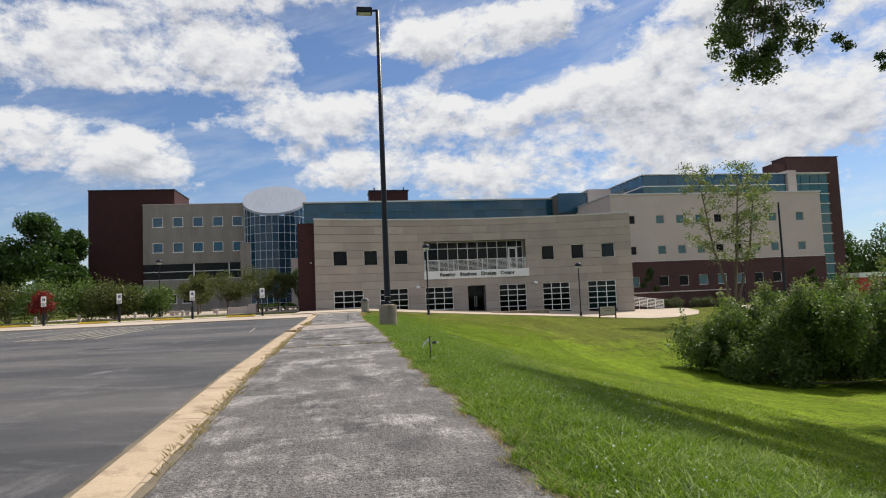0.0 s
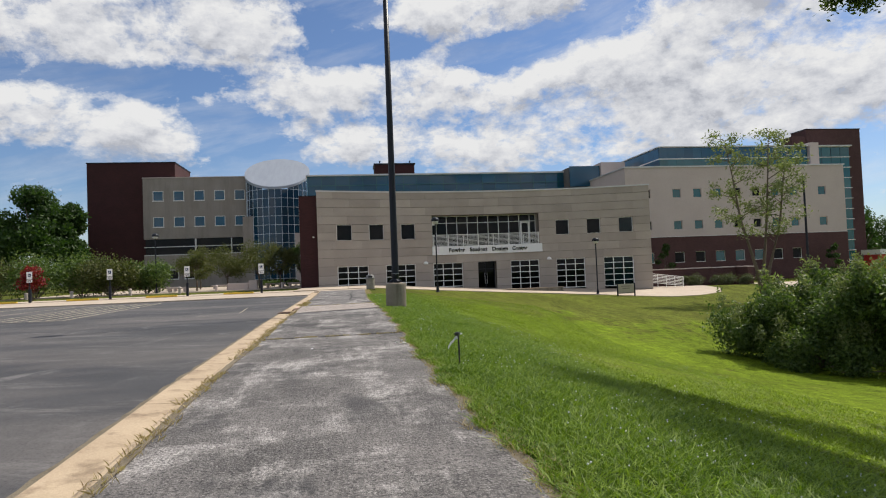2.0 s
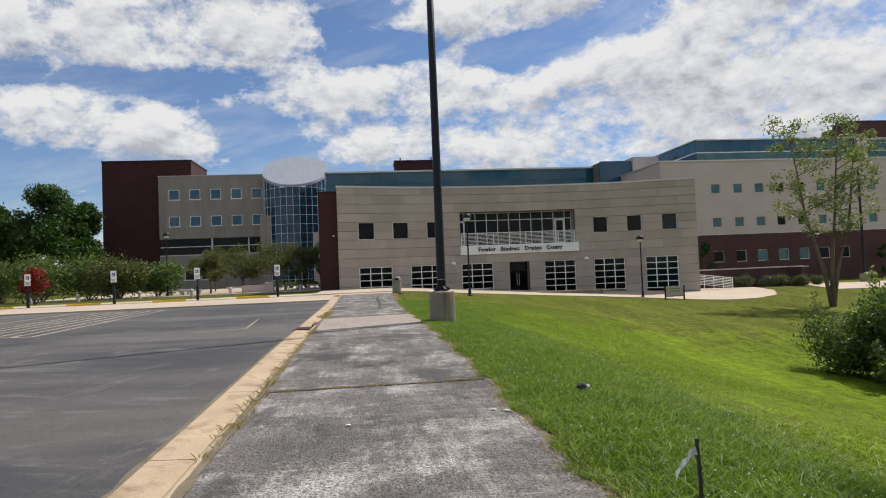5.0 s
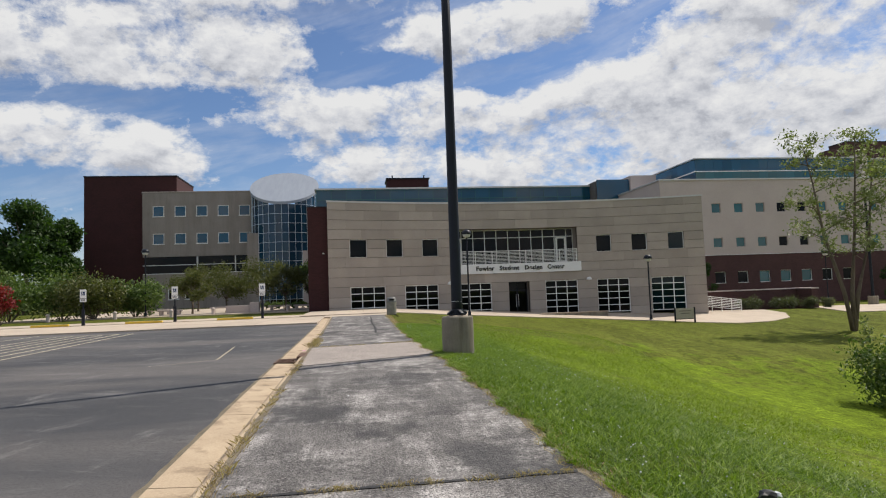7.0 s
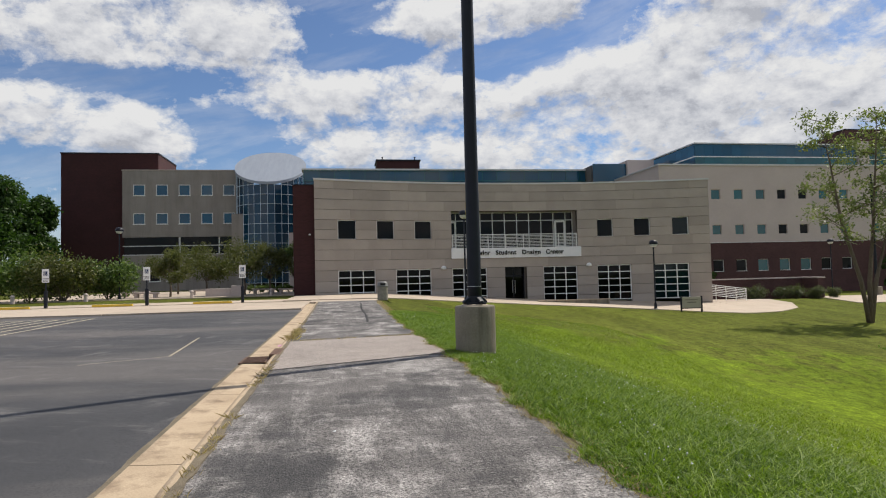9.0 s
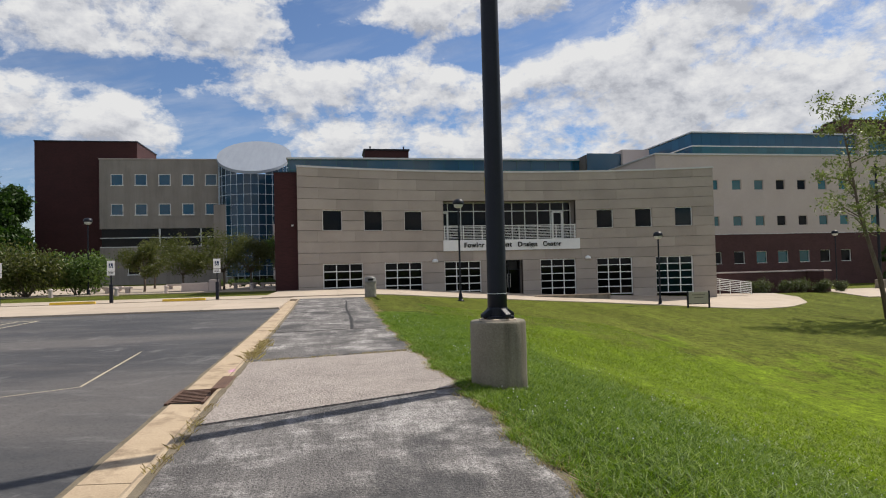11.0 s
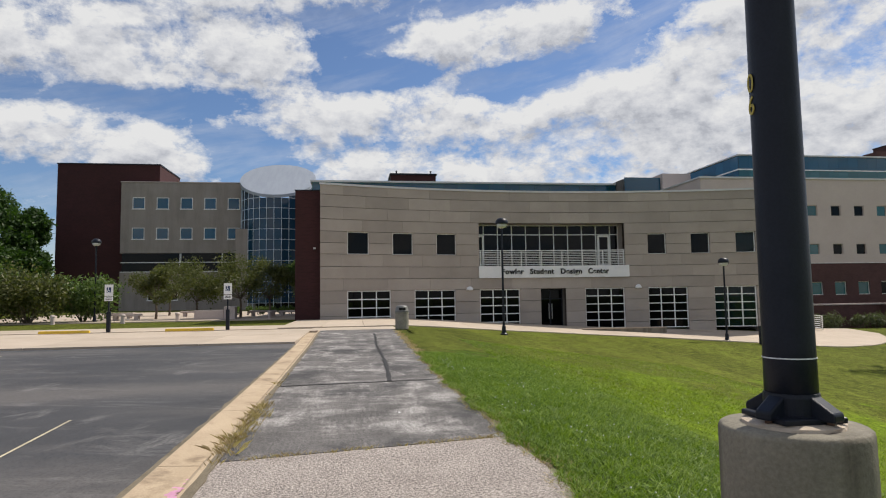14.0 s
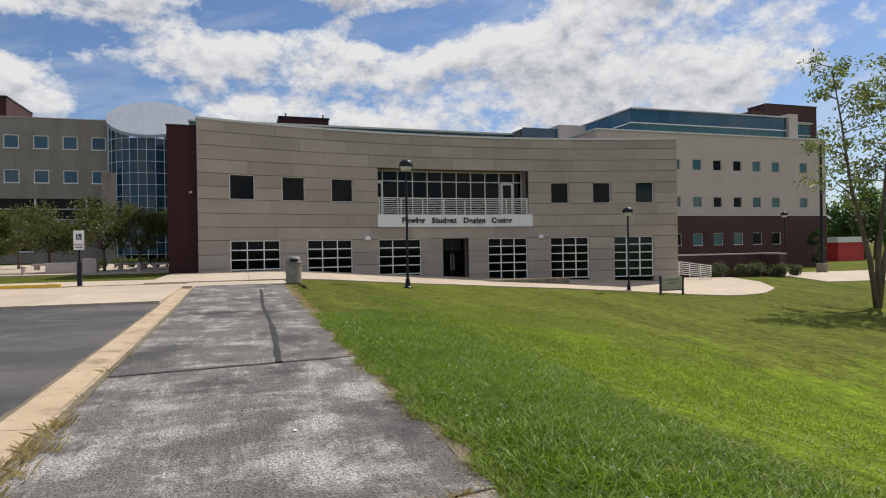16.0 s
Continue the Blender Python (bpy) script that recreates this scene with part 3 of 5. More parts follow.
def seam(pts, w):
    """A poured line of tar with an uneven width."""
    bm = bmesh.new()
    rows = []
    for i, p in enumerate(pts):
        p = Vector((*p, 0))
        d = Vector((*pts[min(i + 1, len(pts) - 1)], 0)) - Vector((*pts[max(i - 1, 0)], 0))
        n = Vector((-d.y, d.x, 0)).normalized() * w * (0.75 + 0.7 * noise.noise((p.x * 4, p.y * 4, 7)))
        rows.append([bm.verts.new((q.x, q.y, path_z(q.y) + 0.006)) for q in (p - n, p + n)])
    for r, t in zip(rows, rows[1:]):
        bm.faces.new((r[0], r[1], t[1], t[0]))
    mesh_ob("tar_seam", bm, M_TAR, walkway, "black tar crack seal")


# tar seams across and along the far length
for yc, x0, x1 in ((30.41, -1.42, 1.36), (37.5, -1.45, 0.6), (44.0, -1.5, 0.8)):
    seam([(x, yc + skew(x, yc) + 0.05 * noise.noise((x * 2, yc, 0))) for x in steps(x0, x1, 0.12)], 0.045)
seam([(x, 13.125 + 0.02 * noise.noise((x * 2, 4, 0))) for x in steps(-1.3, 1.4, 0.12)], 0.036)
seam([(0.47 + 0.012 * (y - 30.5) + 0.035 * math.sin(y * 0.6), y) for y in steps(30.55, 46, 0.4)], 0.055)
# bare soil edge between asphalt and lawn
verge = draped("soil_edge", lambda y: (right_edge(y) + ragged(y) - 0.02, right_edge(y) + ragged(y) + 0.09 + abs(ragged(y * 1.3)) * 2.0), steps(-6, 49, 0.3), M_SOIL, -0.004, 0.1, nx=3)
tagged(verge, "bare dry soil edge along the asphalt path", "soil edge", kind="structure")

lip = draped("lot_edge", lambda y: (left_edge(y) - 0.645 - 0.035 * noise.noise((9.0, y * 2.3, 0)) - 0.02 * noise.noise((4.0, y * 9.0, 0)), left_edge(y) - 0.575), steps(-8, 42, 0.2), M_SOIL, -0.096, 0.02, nx=1)
tagged(lip, "ragged dirty brown edge where asphalt meets gutter", "asphalt edge", kind="structure")
joint_dirt = draped("kerb_joint", lambda y: (left_edge(y) - 0.03 - 0.03 * abs(noise.noise((7.0, y * 3.0, 0))), left_edge(y) + 0.03 + 0.06 * abs(noise.noise((2.0, y * 2.0, 0)))), steps(-6, 48, 0.2), M_SOIL, 0.0145, 0.01, nx=1)
tagged(joint_dirt, "dry dirt gathered along the kerb joint", "dirt", kind="structure")

# concrete strip at the head of the car park, laid in bays
strip = thing("pavement", pose(0, 0, 0), "pale sunlit concrete parking apron laid in slabs", "pavement", kind="structure")
for x0 in [-62 + 5.65 * i for i in range(10)] + [-5.5]:
    x1 = min(x0 + 5.65, 1.9)
    for y0, y1 in ((42.4, 47.4), (47.4, 52.4), (52.4, 57.0)):
        hi = x1
        if y0 < 49 and x1 > -2.2:
            hi = -2.22
        if x0 < hi:
            draped("concrete_slab", lambda y, a=x0, b=hi: (a + 0.012, b - 0.012), [y0 + 0.012, y1 - 0.012], M_PAVE, -0.03 if y0 < 49 else 0.0, 0.2, strip, nx=1)
draped("concrete_slab", lambda y: (-2.2, 2.1), [49.62, 52.39], M_PAVE, 0.0, 0.2, strip, nx=2)

# the curving forecourt in front of the design building
ARC_X, ARC_Y, ARC_R = 14.9, 11.0, 55.8


def arc_y(x, off=0.0):
    return ARC_Y + math.sqrt((ARC_R + off) ** 2 - (x - ARC_X) ** 2)


def front_y(x):
    return lin(x, (-5, 2, 4.5, 11.5, 19.3, 24, 27.2, 30.5, 34, 37.7, 40), (52.4, 52.6, 54.1, 56.6, 57.8, 57.0, 56.0, 55.5, 56.6, 59.3, 63))


court = thing("pavement", pose(0, 0, 0), "pale concrete walk curving past the building", "pavement", kind="structure")
for x0, x1 in zip(steps(-4.0, 40, 2.2), steps(-4.0, 40, 2.2)[1:]):
    bm = bmesh.new()
    rows = []
    for x in (x0 + 0.01, (x0 + x1) / 2, x1 - 0.01):
        back = arc_y(min(max(x, -3), 33)) + 0.2 if x < 33 else 68.5
        rows.append([bm.verts.new((x, front_y(x) + (back - front_y(x)) * j / 7, ground_z(x, front_y(x) + (back - front_y(x)) * j / 7) + 0.05)) for j in range(8)])
    for r, s in zip(rows, rows[1:]):
        for j in range(7):
            bm.faces.new((r[j], s[j], s[j + 1], r[j + 1]))
    fr = bmesh.ops.extrude_face_region(bm, geom=bm.faces[:])
    bmesh.ops.translate(bm, verts=[v for v in fr["geom"] if isinstance(v, bmesh.types.BMVert)], vec=(0, 0, -0.2))
    mesh_ob("concrete_slab", bm, M_PAVE, court)
# service road at the far side
far_road = draped("road", lambda y: (46.0 + 0.0 * y, 92.0), steps(62, 78, 2.0), M_PAVE, 0.06, 0.1, height=ground_z, nx=20)
tagged(far_road, "pale concrete service road beside the far wing", "road", kind="structure")

# ---- the design building: curved limestone front ----
X0, X1 = -2.45, 32.75
ROWS_Z = [-2.5, -1.53, -0.65, 0.24, 1.12, 2.03, 2.88, 3.75, 4.64, 5.44, 6.27, 7.13, 8.0, 8.87, 9.56]
UPPER = [(-0.59, 0.95), (2.70, 4.22), (6.05, 7.58), (22.97, 24.42), (26.30, 27.74), (29.62, 31.05)]
LOWER = [(-0.60, 2.55), (4.33, 7.49), (9.40, 12.62), (17.88, 21.04), (22.88, 25.95), (27.91, 30.97)]
LOGGIA, DOOR = (9.40, 21.15), (14.29, 16.32)
OPENINGS = [(a, b, 4.64, 6.27) for a, b in UPPER] + [(a, b, -2.5, 2.03) for a, b in LOWER] + [(*LOGGIA, 3.75, 7.13), (*DOOR, -2.5, 2.03)]
design = thing("campus_building", pose(0, 0, 0), "two-storey limestone building with a concave front and dark windows", "building")


def curved_box(bm, xa, xb, z0, z1, off0, off1, n=1):
    """A block that follows the front's curve; off: distance behind the face."""
    xs = [xa + (xb - xa) * i / n for i in range(n + 1)]
    rings = []
    for x in xs:
        rings.append([bm.verts.new((x, arc_y(x, o), z)) for o, z in ((off0, z0), (off1, z0), (off1, z1), (off0, z1))])
    for r, s in zip(rings, rings[1:]):
        for i in range(4):
            bm.faces.new((r[i], r[(i + 1) % 4], s[(i + 1) % 4], s[i]))
    bm.faces.new(rings[0][::-1])
    bm.faces.new(rings[-1])


def free_spans(z0, z1):
    zc, spans, at = (z0 + z1) / 2, [], X0
    for a, b, lo, hi in sorted(OPENINGS):
        if lo < zc < hi:
            spans.append((at, a))
            at = b
    return spans + [(at, X1)]


wall_bm = bmesh.new()
for z0, z1 in zip(ROWS_Z, ROWS_Z[1:]):
    for a, b in free_spans(z0, z1):
        curved_box(wall_bm, a, b, z0, z1, 0.10, 0.42, max(1, int((b - a) / 2)))
part("wall", wall_bm, M_JOINT, design, "backing wall in the shadowed joints")
# limestone panels, one by one
for k, (z0, z1) in enumerate(zip(ROWS_Z, ROWS_Z[1:])):
    for a, b in free_spans(z0, z1):
        n = max(1, round((b - a) / 3.3))
        cuts = [a + (b - a) * i / n for i in range(n + 1)]
        if n > 1 and k % 2:
            cuts = [a] + [(c + d) / 2 for c, d in zip(cuts, cuts[1:])] + [b]
        for c, d in zip(cuts, cuts[1:]):
            bm = bmesh.new()
            curved_box(bm, c + (0.004 if c > a else 0), d - (0.004 if d < b else 0), z0 + 0.016, z1 - 0.016 if z1 < 9.5 else z1, -0.004 * random.random(), 0.11, 2 if d - c > 2 else 1)
            part("panel", bm, M_STONE, design)
bm = bmesh.new()
curved_box(bm, X0 - 0.05, X1 + 0.05, 9.563, 9.70, -0.07, 0.55, 24)
part("coping", bm, M_COPING, design, "pale metal parapet coping")
# body behind the front
bm = boxes((X0, X0 + 0.3, 65.0, 88, -2.5, 9.4), (X1 - 0.3, X1, 64.6, 88, -2.5, 9.4), (X0 + 0.3, X1 - 0.3, 87.7, 88, -2.5, 9.4))
part("side_wall", bm, M_STONE2, design)
bm = bmesh.new()
curved_box(bm, X0 + 0.3, X1 - 0.3, 9.0, 9.2, 0.425, 20.0, 16)
part("roof", bm, M_ROOF, design, "flat grey roof")
# slabs and inner wall are near-black so the rooms look unlit
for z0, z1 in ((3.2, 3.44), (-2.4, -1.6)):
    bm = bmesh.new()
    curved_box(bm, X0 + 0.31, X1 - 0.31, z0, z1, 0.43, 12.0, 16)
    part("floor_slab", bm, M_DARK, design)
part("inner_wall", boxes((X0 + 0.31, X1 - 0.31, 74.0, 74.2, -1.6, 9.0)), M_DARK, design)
# brick end wall
fin = thing("brick_wing", pose(0, 0, 0), "dark red brick end wing beside the limestone front", "building wing")
part("wall", boxes((-4.20, X0 - 0.004, 64.5, 80, -0.6, 9.17)), M_BRICK, fin)
part("coping", boxes((-4.24, X0 - 0.004, 64.46, 80, 9.17, 9.24)), M_BLACK, fin)
part("wall_light", bevelled(boxes((-2.95, -2.78, 64.40, 64.5, 5.0, 5.12)), 0.02), M_LENS, fin, "small white wall lamp")


def bars(bm, xs, zs, xa, xb, z0, z1, off0, off1, w):
    for x in xs:
        curved_box(bm, x - w / 2, x + w / 2, z0, z1, off0, off1)
    for z in zs:
        curved_box(bm, xa, xb, z - w / 2, z + w / 2, off0 + 0.004, off1 - 0.004, 3)


def window_unit(name, xa, xb, z0, z1, cols, rows, off, w, label, glass=M_GLASS, z_list=None):
    """A framed window in the curved front: frame, then one pane for each light."""
    win = new(name)
    win.parent = design
    win["label"] = label
    zs = z_list or [z0 + (z1 - z0) * i / rows for i in range(rows + 1)]
    xs = [xa + (xb - xa) * i / cols for i in range(cols + 1)]
    bm = bmesh.new()
    bars(bm, [xa + w / 2] + xs[1:-1] + [xb - w / 2], [zs[0] + w / 2] + zs[1:-1] + [zs[-1] - w / 2], xa, xb, z0, z1, off, off + 0.09, w)
    part("frame", bm, M_WHITE, win)
    for a, b in zip(xs, xs[1:]):
        for c, d in zip(zs, zs[1:]):
            bm = bmesh.new()
            curved_box(bm, a + 0.01, b - 0.01, c + 0.01, d - 0.01, off + 0.04, off + 0.05)
            part("pane", bm, glass, win).visible_shadow = False
    return win


for i, (a, b) in enumerate(UPPER):
    window_unit("window", a, b, 4.64, 6.27, 1, 1, 0.14, 0.055, "square dark window in a thin pale frame", M_SEA if i == 5 else M_GLASS)
    bm = bmesh.new()
    curved_box(bm, a - 0.02, b + 0.02, 4.60, 4.655, -0.05, 0.15)
    part("sill", bm, M_STONE, design)
for i, (a, b) in enumerate(LOWER):
    window_unit("window", a, b, -1.15, 2.03, 3, 5, 0.12, 0.075, "large white gridded window of many dark lights", M_SEA if i == 5 else M_GLASS, z_list=[-1.15, -0.49, 0.14, 0.77, 1.40, 2.03])
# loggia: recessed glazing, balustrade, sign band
# reveals take the darker grey stone, which puts recess shade into the colour
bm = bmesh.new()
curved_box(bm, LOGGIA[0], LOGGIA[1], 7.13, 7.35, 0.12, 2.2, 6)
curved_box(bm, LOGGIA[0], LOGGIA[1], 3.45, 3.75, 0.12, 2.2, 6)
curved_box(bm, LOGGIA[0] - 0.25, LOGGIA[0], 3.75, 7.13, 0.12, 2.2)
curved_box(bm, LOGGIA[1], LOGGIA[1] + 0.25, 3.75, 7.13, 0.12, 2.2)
part("recess", bm, M_STONE2, design, "limestone reveal in darker stone for its shade")
lx = [LOGGIA[0] + 0.62] + [LOGGIA[0] + 0.62 + (LOGGIA[1] - LOGGIA[0] - 1.30) * i / 9 for i in range(1, 10)]
gl = new("window")
gl.parent = design
gl["label"] = "long dark glazed wall behind the balcony"
bm = bmesh.new()
bars(bm, [LOGGIA[0] + 0.04] + lx + [LOGGIA[1] - 0.04], [3.80, 6.35, 7.08], LOGGIA[0], LOGGIA[1], 3.75, 7.13, 1.2, 1.32, 0.075)
part("frame", bm, M_COPING, gl)
edges = [LOGGIA[0]] + lx + [LOGGIA[1]]
for a, b in zip(edges, edges[1:]):
    for c, d in ((3.78, 6.33), (6.37, 7.1)):
        bm = bmesh.new()
        curved_box(bm, a + 0.02, b - 0.02, c, d, 1.25, 1.262)
        part("pane", bm, M_GLASS, gl).visible_shadow = False
for a, b in ((edges[0] + 0.1, edges[1] - 0.05), (edges[-3] + 0.18, edges[-2] - 0.12)):
    bm = bmesh.new()
    bars(bm, [a, b], [3.85, 6.22], a, b, 3.8, 6.25, 1.12, 1.24, 0.15)
    part("door_frame", bm, M_WHITE, design, "white balcony door frame")
rail = thing("balcony_railing", pose(0, 0, 0), "white horizontal-bar balcony railing", "railing")
for z in [3.92 + 0.135 * i for i in range(9)]:
    bm = bmesh.new()
    curved_box(bm, LOGGIA[0] + 0.03, LOGGIA[1] - 0.03, z - (0.02 if z < 4.9 else 0.035), z + (0.02 if z < 4.9 else 0.035), 0.02, 0.06, 10)
    part("bar", bm, M_WHITE, rail)
for x in [LOGGIA[0] + 0.1 + i * (LOGGIA[1] - LOGGIA[0] - 0.2) / 7 for i in range(8)]:
    bm = bmesh.new()
    curved_box(bm, x - 0.035, x + 0.035, 3.76, 5.02, 0.064, 0.12)
    part("post", bm, M_WHITE, rail)
band = thing("sign_band", pose(0, 0, 0), "pale sign band with dark letters over the entrance", "sign")
bm = bmesh.new()
curved_box(bm, LOGGIA[0] - 0.06, LOGGIA[1] + 0.22, 2.885, 3.80, -0.18, -0.006, 12)
part("board", bm, M_PLATE, band)
for word, xa, xb in (("Fowler", 11.12, 12.88), ("Student", 13.40, 15.32), ("Design", 15.87, 17.58), ("Center", 18.07, 19.72)):
    cu = bpy.data.curves.new("lettering", "FONT")
    cu.body, cu.size, cu.extrude, cu.offset, cu.align_x, cu.space_character = word, 0.56, 0.03, 0.019, "CENTER", 1.12
    ob = new("lettering", cu)
    ob.data.materials.append(M_LETTER)
    bpy.context.view_layer.update()
    xc = (xa + xb) / 2
    ob.parent = band
    ob.matrix_basis = pose(xc, arc_y(xc, -0.215) - 0.0, 3.18, 90, 0, -math.degrees(math.asin((xc - ARC_X) / ARC_R))) @ Matrix.Diagonal(((xb - xa) / max(ob.dimensions.x, 0.1), 1, 1, 1))
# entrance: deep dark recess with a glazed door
# reveal again in the darker stone, part of its shade being colour
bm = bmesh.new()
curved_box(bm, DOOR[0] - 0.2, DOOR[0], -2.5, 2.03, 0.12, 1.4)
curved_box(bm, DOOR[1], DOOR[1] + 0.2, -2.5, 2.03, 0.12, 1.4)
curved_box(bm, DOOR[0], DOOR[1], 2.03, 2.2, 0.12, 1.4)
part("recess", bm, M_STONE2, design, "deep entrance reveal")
door = new("door")
door.parent = design
door["label"] = "dark glazed entrance doors with long pull handles"
bm = bmesh.new()
bars(bm, [DOOR[0] + 0.04, 15.3, DOOR[1] - 0.04], [-1.2, 1.22, 1.98], DOOR[0], DOOR[1], -1.3, 2.03, 0.9, 1.0, 0.09)
part("frame", bm, M_BLACK, door)
for a, b in ((DOOR[0], 15.3), (15.3, DOOR[1])):
    bm = bmesh.new()
    curved_box(bm, a + 0.05, b - 0.05, -1.25, 2.0, 0.94, 0.955)
    part("pane", bm, M_GLASS, door)
for x in (15.18, 15.42):
    part("handle", tube(bmesh.new(), [(x, arc_y(x, 0.84), -0.35), (x, arc_y(x, 0.84), 0.85)], [0.025, 0.025]), M_COPING, door)


def wall_lamp(x, z):
    la = thing("wall_lamp", pose(x, arc_y(x), z), "white half-dome wall lamp on limestone", "lamp", "wall lamps")
    bm = lathe(bmesh.new(), ((0.26, -0.10), (0.26, -0.02), (0.22, 0.09), (0.13, 0.17), (0.02, 0.20)), 16)
    for v in bm.verts:
        v.co.y = min(v.co.y, 0) if v.co.y > 0 else v.co.y
    part("shade", bm, M_PLATE, la, smooth=True)
    part("back_plate", boxes((-0.14, 0.14, -0.02, 0.0, -0.14, 0.12)), M_COPING, la)


for x in (8.6, 22.1):
    wall_lamp(x, 2.07)
# low ramp wall in front of the entrance
ramp = thing("ramp_wall", pose(0, 0, 0), "low concrete ramp wall with a pale cap", "wall")
part("wall", boxes((15.8, 22.0, 61.9, 62.15, -2.2, -0.93)), M_PIER, ramp)
part("cap", boxes((15.75, 22.05, 61.86, 62.19, -0.927, -0.86)), M_PAVE, ramp)

# ---- the far glazed link, behind the roofline ----
link = thing("campus_building", pose(0, 0, -0.42), "long blue glazed link building behind the front block", "building")
part("wall", boxes((-6.0, 42.0, 112.3, 125, -2, 15.5), (-6.0, 42.0, 113.5, 125, 15.5, 19.0)), M_STONE2, link)
part("roof", boxes((-6.3, 42.3, 111.8, 125.2, 19.03, 19.28)), M_COPING, link, "thin pale roof edge")
bm = bmesh.new()
for i in range(21):
    box(bm, -6 + 2.4 * i - 0.05, -6 + 2.4 * i + 0.05, 111.95, 112.1, 15.5, 19.03)
for z in (15.55, 17.35, 18.95):
    box(bm, -6, 42, 111.93, 112.08, z - 0.07, z + 0.07)
part("mullion", bm, M_TEAL, link)
for i in range(20):
    for z0, z1 in ((15.5, 17.3), (17.4, 19.0)):
        part("pane", boxes((-5.99 + 2.4 * i, -3.61 + 2.4 * i, 112.1, 112.14, z0, z1)), M_BLUEGL, link)
pent = thing("roof_plant_room", pose(0, 0, 0), "dark brick plant room rising behind the link roof", "roof plant")
part("wall", boxes((7.2, 16.1, 141, 147, -1, 25.55)), M_BRICK, pent)
part("roof", boxes((7.0, 16.3, 140.8, 147.2, 25.55, 25.85)), M_BLACK, pent)
for x in (8.4, 15.2):
    part("vent_pipe", lathe(bmesh.new(), ((0.12, 25.85), (0.12, 26.4), (0.2, 26.42), (0.2, 26.55)), 8, ox=x, oy=142), M_BLACK, pent)

# ---- far left: brick block, grey stone block, glass rotunda ----
hall = thing("campus_building", pose(0, 0, 0), "grey stone hall with small square windows and a brick block", "building")
part("brick_block", boxes((-50.0, -33.4, 133.4, 146, -1, 25.2)), M_BRICK, hall)
part("coping", boxes((-50.1, -33.3, 133.3, 146.1, 25.2, 25.4)), M_BLACK, hall)
bm = boxes((-39.1, -19.2, 131.7, 146, 9.7, 13.0 - 1.0), (-39.1, -19.2, 131.7, 146, -1, 6.45), (-38.9, -19.4, 132.6, 146, 6.45, 9.7))
WX, WZ = [-36.25 + 3.9 * i for i in range(5)], (13.05, 18.25)
zb = [12.0, 12.05, 14.05, 17.25, 19.25, 21.85]
for z0, z1 in zip(zb, zb[1:]):
    if any(abs((z0 + z1) / 2 - z) < 0.9 for z in WZ):
        xs = [-39.1] + [v for x in WX for v in (x - 1.0, x + 1.0)] + [-19.2]
        for a, b in zip(xs[::2], xs[1::2]):
            box(bm, a, b, 131.7, 132.2, z0, z1)
        box(bm, -39.1, -19.2, 132.6, 146, z0, z1)
    else:
        box(bm, -39.1, -19.2, 131.7, 146, z0, z1)
part("wall", bm, M_STONE2, hall)
part("coping", boxes((-39.2, -19.1, 131.6, 146, 21.853, 22.0)), M_STONE3, hall)


def far_window(parent, x, z, w, h, y, glass, frame=M_WHITE, fw=0.11):
    """A far building's window: frame of four bars, pane and sill."""
    win = new("window")
    win.parent = parent
    part("frame", boxes((x - w / 2, x + w / 2, y - 0.06, y + 0.1, z + h / 2 - fw, z + h / 2), (x - w / 2, x + w / 2, y - 0.06, y + 0.1, z - h / 2, z - h / 2 + fw), (x - w / 2, x - w / 2 + fw, y - 0.055, y + 0.1, z - h / 2 + fw, z + h / 2 - fw), (x + w / 2 - fw, x + w / 2, y - 0.055, y + 0.1, z - h / 2 + fw, z + h / 2 - fw)), frame, win)
    part("pane", boxes((x - w / 2 + fw, x + w / 2 - fw, y + 0.04, y + 0.07, z - h / 2 + fw, z + h / 2 - fw)), glass, win)
    part("sill", boxes((x - w / 2 - 0.08, x + w / 2 + 0.08, y - 0.14, y - 0.062, z - h / 2 - 0.08, z - h / 2 + 0.06)), frame, win)


for z in WZ:
    for x in WX:
        far_window(hall, x, z, 2.0, 2.0, 131.72, M_BLUEGL)
for x in (-33.6, -30.6):
    far_window(hall, x, 2.6, 1.9, 1.9, 131.6, M_GLASS)
ribbon = new("window")
ribbon.parent = hall
ribbon["label"] = "long dark ribbon window with a white middle bar"
for a, b in ((-39.0, -29.4), (-29.4, -22.5), (-22.5, -19.3)):
    for z0, z1 in ((6.5, 8.05), (8.2, 9.65)):
        part("pane", boxes((a + 0.12, b - 0.12, 132.0, 132.05, z0, z1)), M_GLASS, ribbon)
part("frame", boxes((-39.1, -19.2, 131.85, 132.1, 8.05, 8.2), (-39.1, -19.2, 131.80, 132.1, 6.452, 6.6), (-29.55, -29.25, 131.9, 132.08, 6.6, 9.69), (-22.6, -22.4, 131.9, 132.08, 6.6, 9.69)), M_COPING, ribbon)

rotunda = thing("glass_rotunda", pose(-12.9, 130.0, 0), "round blue-glass rotunda under a tilted pale disc roof", "building")
RR, SEG = 6.1, 32


def roof_z(y):
    return 18.4 + (y + 6.1) * 0.60


